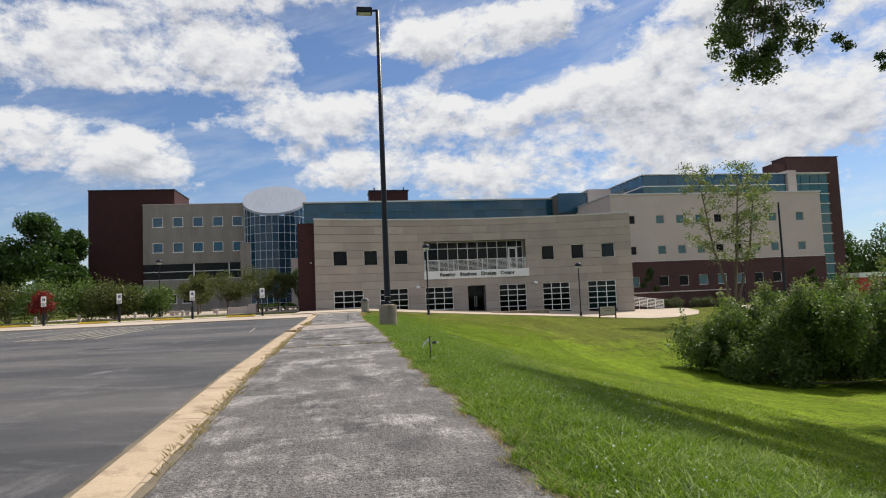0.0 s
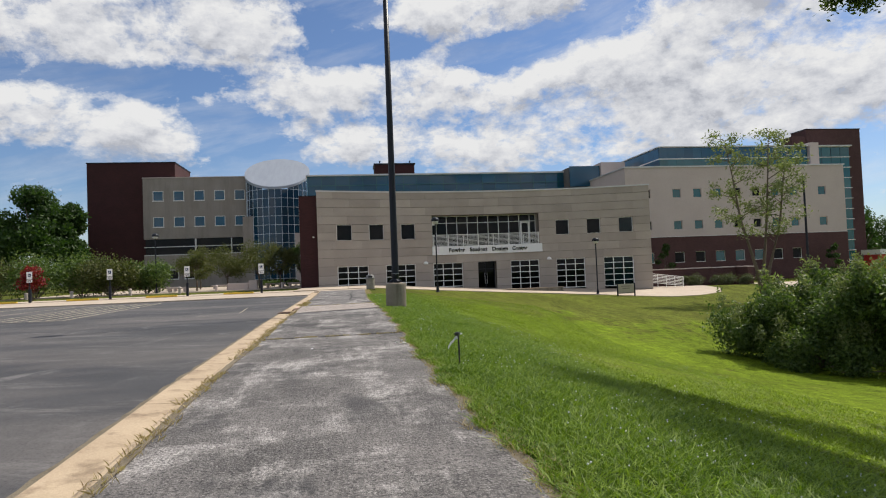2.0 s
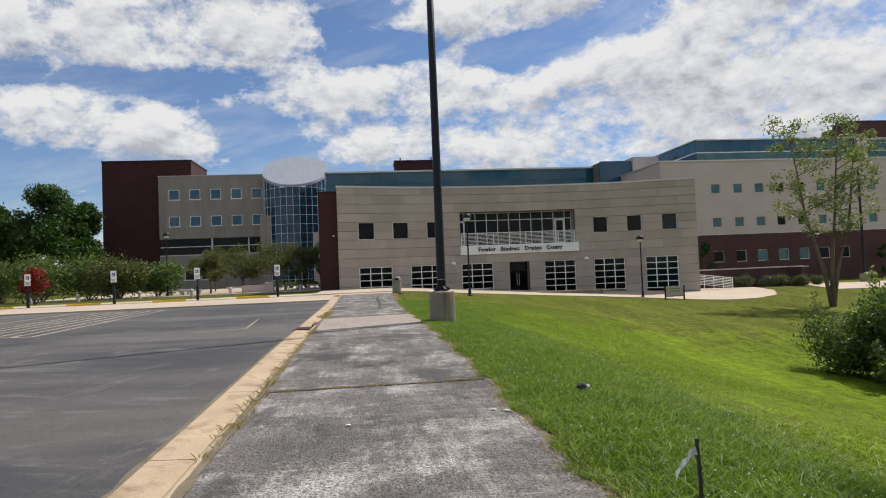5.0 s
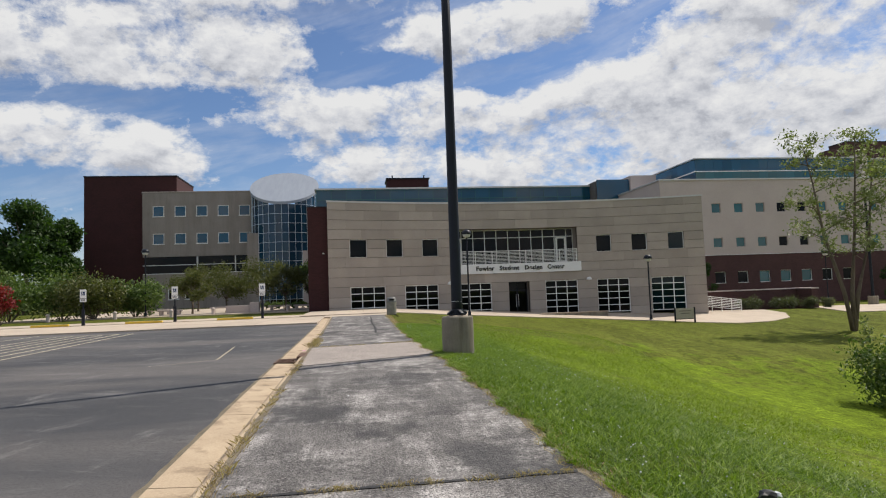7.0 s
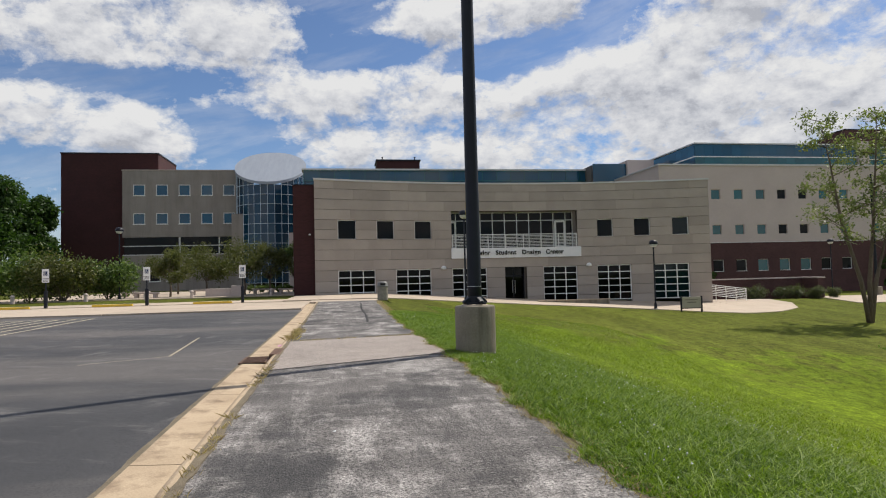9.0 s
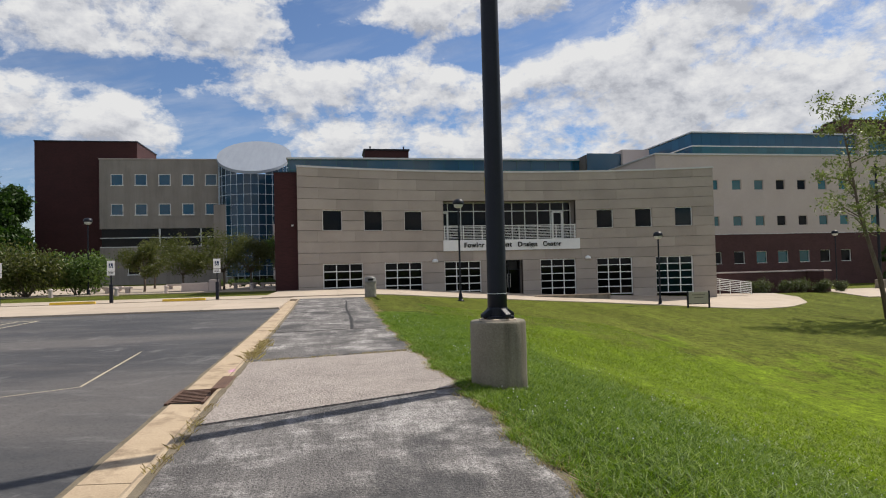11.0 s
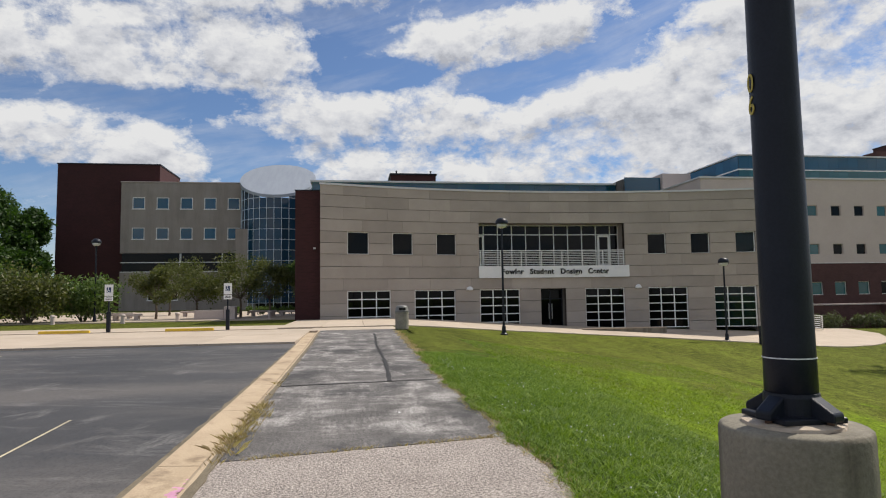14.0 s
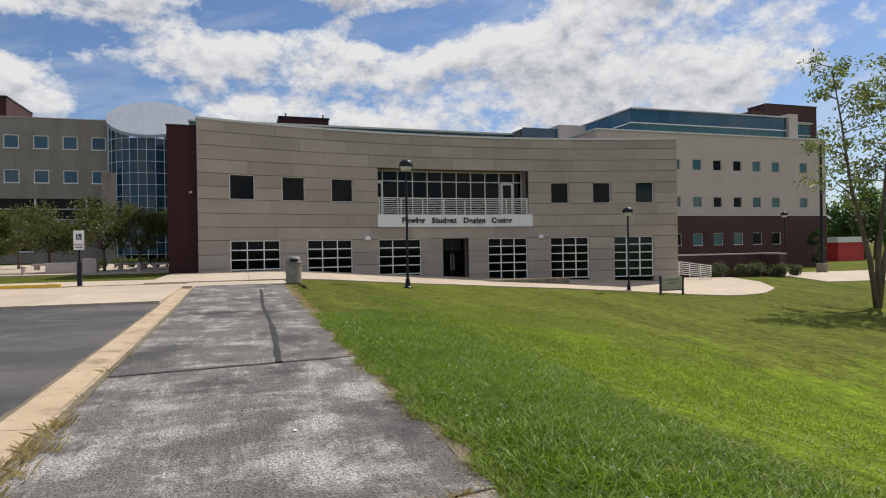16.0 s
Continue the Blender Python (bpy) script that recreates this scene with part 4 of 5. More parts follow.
bm, rows = bmesh.new(), []
for i in range(SEG):
    a0, a1 = 2 * math.pi * i / SEG, 2 * math.pi * (i + 1) / SEG
    p0, p1 = (RR * math.cos(a0), RR * math.sin(a0)), (RR * math.cos(a1), RR * math.sin(a1))
    if p0[1] > 2.5:
        continue
    levels = [1.0 + 1.72 * k for k in range(14)]
    for z0, z1 in zip(levels, levels[1:]):
        t0, t1 = min(z1, roof_z(p0[1]) - 0.1), min(z1, roof_z(p1[1]) - 0.1)
        if min(t0, t1) - z0 < 0.25:
            continue
        pb = bmesh.new()
        q = [pb.verts.new(v) for v in ((*p0, z0 + 0.04), (*p1, z0 + 0.04), (*p1, t1 - 0.02), (*p0, t0 - 0.02))]
        pb.faces.new(q)
        ex = bmesh.ops.extrude_face_region(pb, geom=pb.faces[:])
        mid = Vector((p0[0] + p1[0], p0[1] + p1[1], 0)).normalized() * -0.05
        bmesh.ops.translate(pb, verts=[v for v in ex["geom"] if isinstance(v, bmesh.types.BMVert)], vec=mid)
        part("pane", pb, M_DEEPBLUE, rotunda)
        tube(bm, [(p0[0] * 1.005, p0[1] * 1.005, z0), (p1[0] * 1.005, p1[1] * 1.005, z0)], [0.045, 0.045], 4)
    tube(bm, [(p0[0] * 1.005, p0[1] * 1.005, 0), (p0[0] * 1.005, p0[1] * 1.005, roof_z(p0[1]))], [0.05, 0.05], 4)
part("mullion", bm, M_MULLION, rotunda, "pale blue mullion grid")
bm = bmesh.new()
top = [bm.verts.new((6.35 * math.cos(2 * math.pi * i / 48), 6.35 * math.sin(2 * math.pi * i / 48), roof_z(6.35 * math.sin(2 * math.pi * i / 48)) + 0.35)) for i in range(48)]
low = [bm.verts.new((v.co.x, v.co.y, v.co.z - 0.5)) for v in top]
bm.faces.new(top)
bm.faces.new(low[::-1])
for i in range(48):
    bm.faces.new((low[i], low[(i + 1) % 48], top[(i + 1) % 48], top[i]))
part("roof", bm, M_DISC, rotunda, "tilted pale grey disc roof")
# near-black core gives the glass a painted dark interior
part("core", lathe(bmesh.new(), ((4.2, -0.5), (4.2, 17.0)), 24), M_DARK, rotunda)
for z in (4.4, 8.2, 12.0, 15.8):
    part("floor_slab", lathe(bmesh.new(), ((5.85, z), (5.85, z + 0.35)), 24), M_INNER, rotunda)
part("curved_wall", boxes((-6.35, -3.2, -4.3, 1.0, -0.5, 13.2)), M_STONE2, rotunda, "grey stone pier beside the glass")
part("entry_pier", boxes((3.6, 5.2, -6.6, -5.9, -0.5, 9.6)), M_STONE3, rotunda)

# ---- far right wing ----
wing = thing("campus_building", pose(0, 0, 0), "four-storey wing of pale stone over brown brick with a glass top", "building")
WXS = [47.9, 53.1, 56.7, 60.2, 63.65, 67.1, 70.5, 73.95, 79.15]
RZ = [(12.2, 1.45, WXS), (7.08, 1.45, WXS), (1.9, 1.7, WXS[:-1])]


def pierced(bm, xa, xb, z0, z1, holes, y0, y1):
    """A wall with square window openings in it."""
    zs = sorted({z0, z1, *[v for z, s, _ in holes for v in (z - s / 2, z + s / 2) if z0 < v < z1]})
    for c, d in zip(zs, zs[1:]):
        cuts = [xa]
        for z, s, xs in holes:
            if abs((c + d) / 2 - z) < s / 2:
                cuts += [v for x in xs for v in (x - s / 2, x + s / 2)]
        cuts.append(xb)
        for a, b in zip(cuts[::2], cuts[1::2]):
            box(bm, a, b, y0, y1, c, d)


bm = bmesh.new()
pierced(bm, 44.4, 83.4, 5.25, 16.4, RZ, 94.3, 94.8)
box(bm, 44.4, 44.9, 94.8, 118, 5.25, 16.4)
box(bm, 82.9, 83.4, 94.8, 118, 5.25, 16.4)
part("wall", bm, M_STONE3, wing)
bm = bmesh.new()
pierced(bm, 44.35, 83.45, -3, 5.19, RZ, 94.25, 94.8)
box(bm, 44.35, 44.85, 94.8, 118, -3, 5.19)
box(bm, 82.95, 83.45, 94.8, 118, -3, 5.19)
part("brick_base", bm, M_BRICK2, wing, "brown brick lower storey")
part("string_course", boxes((44.3, 83.5, 94.18, 94.8, 5.192, 5.248)), M_WHITE, wing)
part("coping", boxes((44.25, 83.55, 94.15, 118, 16.403, 16.6)), M_COPING, wing)
# near-black wall stands in for the wing's unlit rooms
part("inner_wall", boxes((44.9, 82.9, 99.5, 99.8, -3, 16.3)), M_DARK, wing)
for z, s, xs in RZ:
    for i, x in enumerate(xs):
        far_window(wing, x, z, s, s, 94.45, M_TEAL if (i * 3 + int(z)) % 5 in (0, 1, 3) else M_GLASS, M_STONE3 if z > 5 else M_WHITE, 0.07)
# set-back glass storey with its slanted return
part("glass_core", boxes((53.0, 79.8, 99.0, 116, 16.6, 20.2)), M_INNER, wing)
for i in range(18):
    a = 52.4 + 27.4 / 18 * i
    for z0, z1 in ((16.6, 18.35), (18.45, 20.3)):
        part("pane", boxes((a + 0.01, a + 27.4 / 18 - 0.01, 98.0, 98.05, z0, z1)), M_TEAL if z0 < 17 else M_BLUEGL, wing)
for i in range(10):
    b = 98.1 + 1.8 * i
    for z0, z1 in ((16.6, 18.35), (18.45, 20.3)):
        part("pane", boxes((52.38, 52.43, b + 0.01, b + 1.79, z0, z1)), M_BLUEGL, wing)
part("mullion", boxes((52.2, 80.0, 97.85, 97.99, 18.33, 18.47), (52.2, 52.37, 97.991, 116, 18.33, 18.47)), M_WHITE, wing)
part("roof", boxes((52.1, 80.0, 97.7, 116.2, 20.33, 20.5)), M_COPING, wing, "thin pale roof edge")
part("stone_pier", boxes((80.0, 81.7, 97.5, 112, 16.6, 20.9)), M_STONE3, wing)
stair = thing("stair_block", pose(0, 0, 0), "small stone and glass stair block under a dark flat roof", "building")
part("wall", boxes((46.4, 51.0, 108, 116, 14, 19.75)), M_STONE3, stair)
part("pane", boxes((40.6, 46.35, 108.6, 108.7, 15.5, 19.2)), M_BLUEGL, stair)
part("glass_core", boxes((40.7, 46.3, 109.5, 116, 15.0, 19.1)), M_INNER, stair)
part("rear_wall", boxes((49.2, 58.5, 130, 137, -1, 21.95)), M_DARK, stair)
part("roof", boxes((48.6, 59.0, 129.4, 137.5, 21.95, 22.4)), M_BLACK, stair)
tower = thing("stair_tower", pose(0, 0, 0), "red-brown brick tower with a glazed stair strip", "building")
part("wall", boxes((96.2, 108.8, 118, 122.5, -3, 27.8)), M_BRICK2, tower)
part("lower_wall", boxes((93.0, 96.19, 118.2, 121.5, -3, 26.4)), M_BRICK2, tower)
part("coping", boxes((96.1, 108.9, 117.9, 122.6, 27.8, 27.95)), M_BLACK, tower)
part("glass_core", boxes((93.8, 101.9, 113.8, 117.9, -2, 23.0)), M_INNER, tower)
for i in range(12):
    for j in range(4):
        part("pane", boxes((93.6 + 2.1 * j, 95.6 + 2.1 * j, 113.5, 113.56, -1.9 + 2.1 * i, 0.1 + 2.1 * i)), M_TEAL, tower)
for i in range(13):
    part("mullion", boxes((93.4, 102.1, 113.3, 113.48, -2.05 + 2.1 * i, -1.92 + 2.1 * i)), M_WHITE, tower)
part("roof", boxes((93.2, 102.3, 113.0, 117.9, 23.3, 23.5)), M_COPING, tower)
low_wall = thing("retaining_wall", pose(0, 0, 0), "low brown brick retaining wall with a pale cap", "wall")
part("wall", boxes((33.2, 46.6, 69.0, 69.4, -3, 0.28), (45.9, 46.6, 66.8, 68.99, -3, 0.28)), M_BRICK2, low_wall)
part("cap", boxes((33.15, 46.7, 68.92, 69.48, 0.283, 0.40), (45.85, 46.7, 66.75, 68.915, 0.283, 0.40)), M_STONE3, low_wall)
ramp_rail = thing("ramp_railing", pose(0, 0, 0), "white horizontal-bar ramp railing", "railing")
for i in range(7):
    z = 0.16 * i
    part("bar", tube(bmesh.new(), [(33.2, 65.6, -0.95 + z), (36.9, 65.0, -1.45 + z)], [0.03, 0.03], 6), M_WHITE, ramp_rail)
for i in range(5):
    f = i / 4
    part("post", tube(bmesh.new(), [(33.2 + 3.7 * f, 65.66 - 0.6 * f, -2.1), (33.2 + 3.7 * f, 65.66 - 0.6 * f, 0.02 - 0.5 * f)], [0.035, 0.035], 6), M_WHITE, ramp_rail)
shed = thing("red_shed", pose(107.5, 112.0, ground_z(107, 112)), "small red shed with a white roof", "shed")
part("wall", boxes((-3.2, 3.2, -2, 2, 0, 3.4)), M_RED, shed)
part("roof", boxes((-3.5, 3.5, -2.3, 2.3, 3.4, 4.4)), M_WHITE, shed)

# ---- the tall car-park lamp beside the walk ----
LAMP = (2.015, 22.33)
mast = thing("street_lamp", pose(LAMP[0], LAMP[1], 0.035), "tall black steel lamp post on a round concrete pier", "street lamp")
random.seed(4)
pier = part("pier", lathe(bmesh.new(), ((0.347, -0.6), (0.349, 0.1), (0.350, 0.5), (0.348, 0.725), (0.343, 0.748), (0.330, 0.758), (0.12, 0.762)), 40, jitter=0.006), M_PIER, mast, "stained cast concrete pier", smooth=True)
part("grout_pad", lathe(bmesh.new(), ((0.24, 0.76), (0.235, 0.775), (0.20, 0.785)), 24, jitter=0.03), M_PAVE, mast)
bm = bevelled(boxes((-0.17, 0.17, -0.17, 0.17, 0.785, 0.815)), 0.008)
part("base_plate", bm, M_BLACK, mast)
part("pole", lathe(bmesh.new(), ((0.125, 0.815), (0.122, 1.15), (0.118, 2.5), (0.105, 6.4), (0.078, 12.85)), 24), M_BLACK, mast, smooth=True)
part("collar", lathe(bmesh.new(), ((0.132, 0.815), (0.132, 0.90), (0.128, 0.92), (0.1255, 0.921)), 24), M_BLACK, mast)
for a in (20, 110, 200, 290):
    c, s = math.cos(radians(a)), math.sin(radians(a))
    bm = bevelled(boxes((0.09, 0.235, -0.042, 0.042, 0.0, 0.125)), 0.010)
    for v in bm.verts:
        v.co.z -= max(0.0, v.co.x - 0.10) * 0.62 * (1 if v.co.z > 0.05 else 0)
    bmesh.ops.transform(bm, matrix=pose(0, 0, 0.80, 0, 0, a), verts=bm.verts[:])
    part("bolt_cover", bm, M_BLACK, mast)
    part("bolt", lathe(bmesh.new(), ((0.018, 0.76), (0.018, 0.80)), 8, ox=0.19 * c, oy=0.19 * s), M_RUST, mast)
part("band", lathe(bmesh.new(), ((0.1255, 1.09), (0.1255, 1.096)), 24), M_TAPE, mast, "thin white tape band")
head = part("lamp_head", bevelled(boxes((-0.86, -0.22, -0.2, 0.2, 12.70, 12.92)), 0.03), M_BLACK, mast, "flat shoebox lamp head")
part("lens", boxes((-0.80, -0.28, -0.15, 0.15, 12.685, 12.698)), M_LENS, head)
part("arm", tube(bmesh.new(), [(0, 0, 12.86), (-0.24, 0, 12.84)], [0.05, 0.045], 8), M_BLACK, mast)
for i, ch in enumerate("06"):
    cu = bpy.data.curves.new("number", "FONT")
    cu.body, cu.size, cu.extrude, cu.align_x = ch, 0.14, 0.002, "CENTER"
    ob = new("number", cu)
    ob.data.materials.append(M_GOLD)
    ob.parent = mast
    ob.matrix_basis = pose(-0.119, 0.022, 2.47 - 0.12 * i, 90, 0, -101)


# ---- pedestrian lamps ----
def dome_lamp(x, y, z0, h):
    la = thing("garden_lamp", pose(x, y, z0), "slim black lamp post with a domed head", "street lamp", "dome lamps")
    part("base", lathe(bmesh.new(), ((0.20, -0.1), (0.20, 0.05), (0.13, 0.10), (0.10, 0.45), (0.07, 0.5)), 14), M_BLACK, la)
    part("pole", lathe(bmesh.new(), ((0.062, 0.45), (0.055, h - 0.55)), 12), M_BLACK, la)
    part("globe", lathe(bmesh.new(), ((0.10, h - 0.56), (0.24, h - 0.50), (0.29, h - 0.32)), 18), M_LENS, la, "pale lamp lens", smooth=True)
    part("dome", lathe(bmesh.new(), ((0.34, h - 0.34), (0.345, h - 0.28), (0.31, h - 0.14), (0.21, h - 0.04), (0.05, h)), 20), M_BLACK, la, smooth=True)


for x, y, top in ((7.69, 51.95, 5.65), (23.8, 57.4, 3.78), (-19.4, 70.0, 6.3), (52.0, 72.0, 4.4)):
    z0 = ground_z(x, y)
    dome_lamp(x, y, z0, top - z0)
pole2 = thing("street_lamp", pose(60.3, 75.0, ground_z(60.3, 75)), "tall dark lamp post on a concrete foot", "street lamp")
part("pier", lathe(bmesh.new(), ((0.55, -0.3), (0.55, 1.0), (0.5, 1.05)), 16), M_PIER, pole2)
part("pole", lathe(bmesh.new(), ((0.17, 1.05), (0.12, 14.0)), 12), M_BLACK, pole2)

# ---- litter bin ----
bin_ob = thing("litter_bin", pose(2.08, 48.9, 0.0), "round pebbled litter bin with a grey hooded lid", "litter bin")
part("body", lathe(bmesh.new(), ((0.28, 0), (0.31, 0.04), (0.315, 0.74), (0.325, 0.76), (0.325, 0.80)), 24), M_BIN, bin_ob)
bm = lathe(bmesh.new(), ((0.33, 0.80), (0.335, 0.86), (0.30, 0.90), (0.29, 1.02), (0.25, 1.09), (0.10, 1.12)), 24)
part("lid", bm, M_BINLID, bin_ob, smooth=True)
# solid near-black block, its colour standing in for a shaded hole
part("opening", bevelled(boxes((-0.15, 0.15, -0.312, -0.28, 0.90, 1.01)), 0.01), M_DARK, bin_ob, "near-black block in place of the shaded opening")

# ---- accessible-parking signs and wheel stops ----
def parking_sign(x, y):
    sg = thing("parking_sign", pose(x, y, 0), "white accessible-parking sign on a dark post", "road sign", "parking signs")
    part("sleeve", bevelled(boxes((-0.085, 0.085, -0.085, 0.085, 0, 1.02)), 0.015), M_BLACK, sg)
    part("post", boxes((-0.03, 0.03, -0.03, 0.03, 1.02, 2.3)), M_BLACK, sg)
    pl = part("plate", bevelled(boxes((-0.20, 0.20, -0.05, -0.035, 1.78, 2.34)), 0.006), M_PLATE, sg)
    part("symbol_field", boxes((-0.105, 0.105, -0.054, -0.0505, 1.95, 2.20)), M_BLUE, pl)
    bm = bmesh.new()
    bmesh.ops.create_circle(bm, cap_ends=True, segments=12, radius=0.028, matrix=pose(-0.02, -0.0565, 2.165, 90))
    box(bm, -0.04, -0.01, -0.058, -0.0555, 2.04, 2.13)
    box(bm, -0.009, 0.05, -0.058, -0.0555, 2.04, 2.065)
    for i in range(10):
        a = radians(150 + 24 * i)
        box(bm, -0.01 + 0.06 * math.cos(a) - 0.011, -0.01 + 0.06 * math.cos(a) + 0.011, -0.0575, -0.0556, 2.02 + 0.06 * math.sin(a) - 0.011, 2.02 + 0.06 * math.sin(a) + 0.011)
    part("symbol", bm, M_PLATE, pl)
    lo = part("lower_plate", bevelled(boxes((-0.20, 0.20, -0.05, -0.035, 1.53, 1.75)), 0.005), M_PLATE, sg)
    for z in (1.60, 1.67):
        part("text_bar", boxes((-0.14, 0.14, -0.053, -0.0505, z, z + 0.03)), M_LETTER, lo)
    return sg


SX = (-6.45, -12.1, -17.8, -23.5)
for x in SX:
    parking_sign(x, 52.5)


def wheel_stop(x, y):
    ws = thing("wheel_stop", pose(x, y, 0), "yellow-painted concrete wheel stop", "wheel stop", "wheel stops")
    bm = boxes((-1.15, 1.15, -0.09, 0.09, 0, 0.13))
    for v in bm.verts:
        if v.co.z > 0.1:
            v.co.y *= 0.6
            v.co.x *= 0.985
    part("block", bevelled(bm, 0.015), M_YELLOW, ws)
    for s in (-0.8, 0.8):
        part("pin", lathe(bmesh.new(), ((0.02, 0.12), (0.02, 0.137)), 8, ox=s), M_RUST, ws)


for x in (-8.15, -13.9, -19.6, -25.3):
    wheel_stop(x, 52.0)

# ---- information panel ----
info = thing("information_sign", pose(26.0, 56.0, ground_z(26, 56) + 0.04), "tan information panel between two dark posts", "sign")
part("panel", bevelled(boxes((-0.78, 0.78, -0.03, 0.03, 0.28, 1.10)), 0.01), M_TANPANEL, info)
for x in (-0.84, 0.84):
    part("post", boxes((x - 0.05, x + 0.05, -0.05, 0.05, -0.2, 1.16)), M_BLACK, info)
part("rail", boxes((-0.79, 0.79, -0.035, 0.035, 0.22, 0.275)), M_BLACK, info)
for z, w in ((0.86, 0.5), (0.66, 0.38)):
    part("text_bar", boxes((-w, w, -0.036, -0.032, z, z + 0.07)), M_PIER, info)

# ---- storm drain in the gutter ----
drain = thing("storm_drain", pose(-1.80, 23.12, -0.09), "rusty storm drain grate with a kerb box", "drain")
# shallow near-black sheet stands in for the pit's deep shade
part("pit", boxes((-0.19, 0.19, -0.42, 0.42, -0.03, 0.004)), M_DARK, drain)
for i in range(9):
    part("bar", boxes((-0.19, 0.19, -0.40 + 0.097 * i, -0.355 + 0.097 * i, 0.005, 0.018)), M_RUST, drain)
part("frame", boxes((-0.23, -0.192, -0.46, 0.46, -0.02, 0.02), (0.192, 0.23, -0.46, 0.46, -0.02, 0.02)), M_RUST, drain)
part("hood", bevelled(boxes((0.235, 0.42, -0.1, 0.85, 0.02, 0.112)), 0.015), M_RUST, drain, "rust-brown cast kerb box")
paint = thing("survey_mark", pose(-1.52, 24.45, 0.0), "faded pink survey paint on the kerb", "paint mark")
bm = bmesh.new()
random.seed(8)
for i in range(26):
    x, y, r = random.gauss(0, 0.02), random.gauss(0, 0.16), random.uniform(0.01, 0.035)
    bmesh.ops.create_circle(bm, cap_ends=True, segments=8, radius=r, matrix=pose(x, y, 0.0155 + 0.0002 * i))
part("paint", bm, M_PINK, paint)

# ---- marker stake and litter on the verge ----
stake = thing("marker_stake", pose(1.77, 8.60, ground_z(1.77, 8.60)), "thin dark marker stake with a torn white strip", "stake")
part("rod", tube(bmesh.new(), [(0, 0, -0.05), (0.005, 0, 0.2), (-0.005, 0.004, 0.43)], [0.012, 0.012, 0.011], 8), M_LITTER, stake)
bm = bmesh.new()
prev = None
for i in range(7):
    f = i / 6
    p = Vector((-0.01 - 0.13 * f, -0.01, 0.36 - 0.13 * f * f + 0.01 * math.sin(9 * f)))
    cur = [bm.verts.new(p + Vector((0, 0.012 * (-1) ** i, 0.022))), bm.verts.new(p - Vector((0, 0, 0.018)))]
    if prev:
        bm.faces.new((prev[0], prev[1], cur[1], cur[0]))
    prev = cur
bmesh.ops.solidify(bm, geom=bm.faces[:], thickness=0.004)
part("strip", bm, M_TAPE, stake, "torn white plastic strip")
lit = thing("litter", pose(2.38, 12.3, ground_z(2.38, 12.3) + 0.03), "crumpled black and white plastic litter in grass", "litter")
random.seed(6)
for nm, mt, ox in (("wrapper", M_LITTER, 0.0), ("lid", M_TAPE, 0.075)):
    bm = bmesh.new()
    bmesh.ops.create_icosphere(bm, subdivisions=2, radius=0.06 if nm == "wrapper" else 0.032)
    for v in bm.verts:
        v.co *= random.uniform(0.6, 1.25)
        v.co.z = v.co.z * 0.6 + 0.04
        v.co.x += ox
    part(nm, bm, mt, lit)
for x, y, r in ((-0.24, 11.2, 0.03), (1.30, 11.35, 0.04), (1.18, 11.42, 0.03), (-0.35, 17.1, 0.02), (0.4, 27.5, 0.02)):
    scrap = bmesh.new()
    bmesh.ops.create_icosphere(scrap, subdivisions=1, radius=r)
    for v in scrap.verts:
        v.co *= random.uniform(0.6, 1.2)
        v.co.z *= 0.3
    ob = mesh_ob("paper_scrap", scrap, M_TAPE)
    ob.matrix_world = pose(x, y, path_z(y) + 0.012)
    tagged(ob, "small white paper scrap on asphalt", "litter", "scraps")

# ---- plaza furniture before the far hall ----
def plaza_bench(x, y, w):
    b = thing("stone_bench", pose(x, y, ground_z(x, y)), "pale stone bench block on the plaza", "bench", "plaza benches")
    part("seat", bevelled(boxes((-w / 2, w / 2, -0.3, 0.3, 0.38, 0.55)), 0.02), M_STONE3, b)
    for s in (-1, 1):
        part("leg", bevelled(boxes((s * w * 0.36 - 0.15, s * w * 0.36 + 0.15, -0.25, 0.25, -0.05, 0.38)), 0.02), M_STONE3, b)


for x, y, w in ((-17.8, 72, 2.2), (-11.5, 74, 3.0), (-8.2, 78, 2.4), (-20.5, 78, 2.6), (-5.6, 76, 2.0), (-15.0, 82, 2.6)):
    plaza_bench(x, y, w)
for x, y in ((-26, 66), (-21.0, 67), (-16.2, 66.5), (-13.2, 69), (-6.6, 70), (-30.5, 67)):
    bo = thing("bollard", pose(x, y, ground_z(x, y)), "short pale stone bollard with a rounded cap", "bollard", "bollards")
    part("shaft", lathe(bmesh.new(), ((0.15, -0.05), (0.14, 0.48)), 14), M_STONE3, bo)
    part("cap", lathe(bmesh.new(), ((0.17, 0.48), (0.18, 0.53), (0.14, 0.62), (0.04, 0.65)), 14), M_STONE3, bo)
plaza = draped("pavement", lambda y: (-34.0, -4.3), steps(68, 110, 6), M_PAVE, 0.03, 0.1, nx=8)
tagged(plaza, "pale concrete plaza before the far hall", "pavement", kind="structure")
planter = thing("planter_wall", pose(0, 0, 0), "low pale stone planter wall on the plaza", "planter")
part("wall", bevelled(boxes((-12.4, -10.2, 70.6, 71.1, -0.1, 0.75)), 0.03), M_STONE3, planter)
part("end_block", bevelled(boxes((-10.15, -9.3, 70.4, 71.3, -0.1, 1.0)), 0.03), M_STONE3, planter)

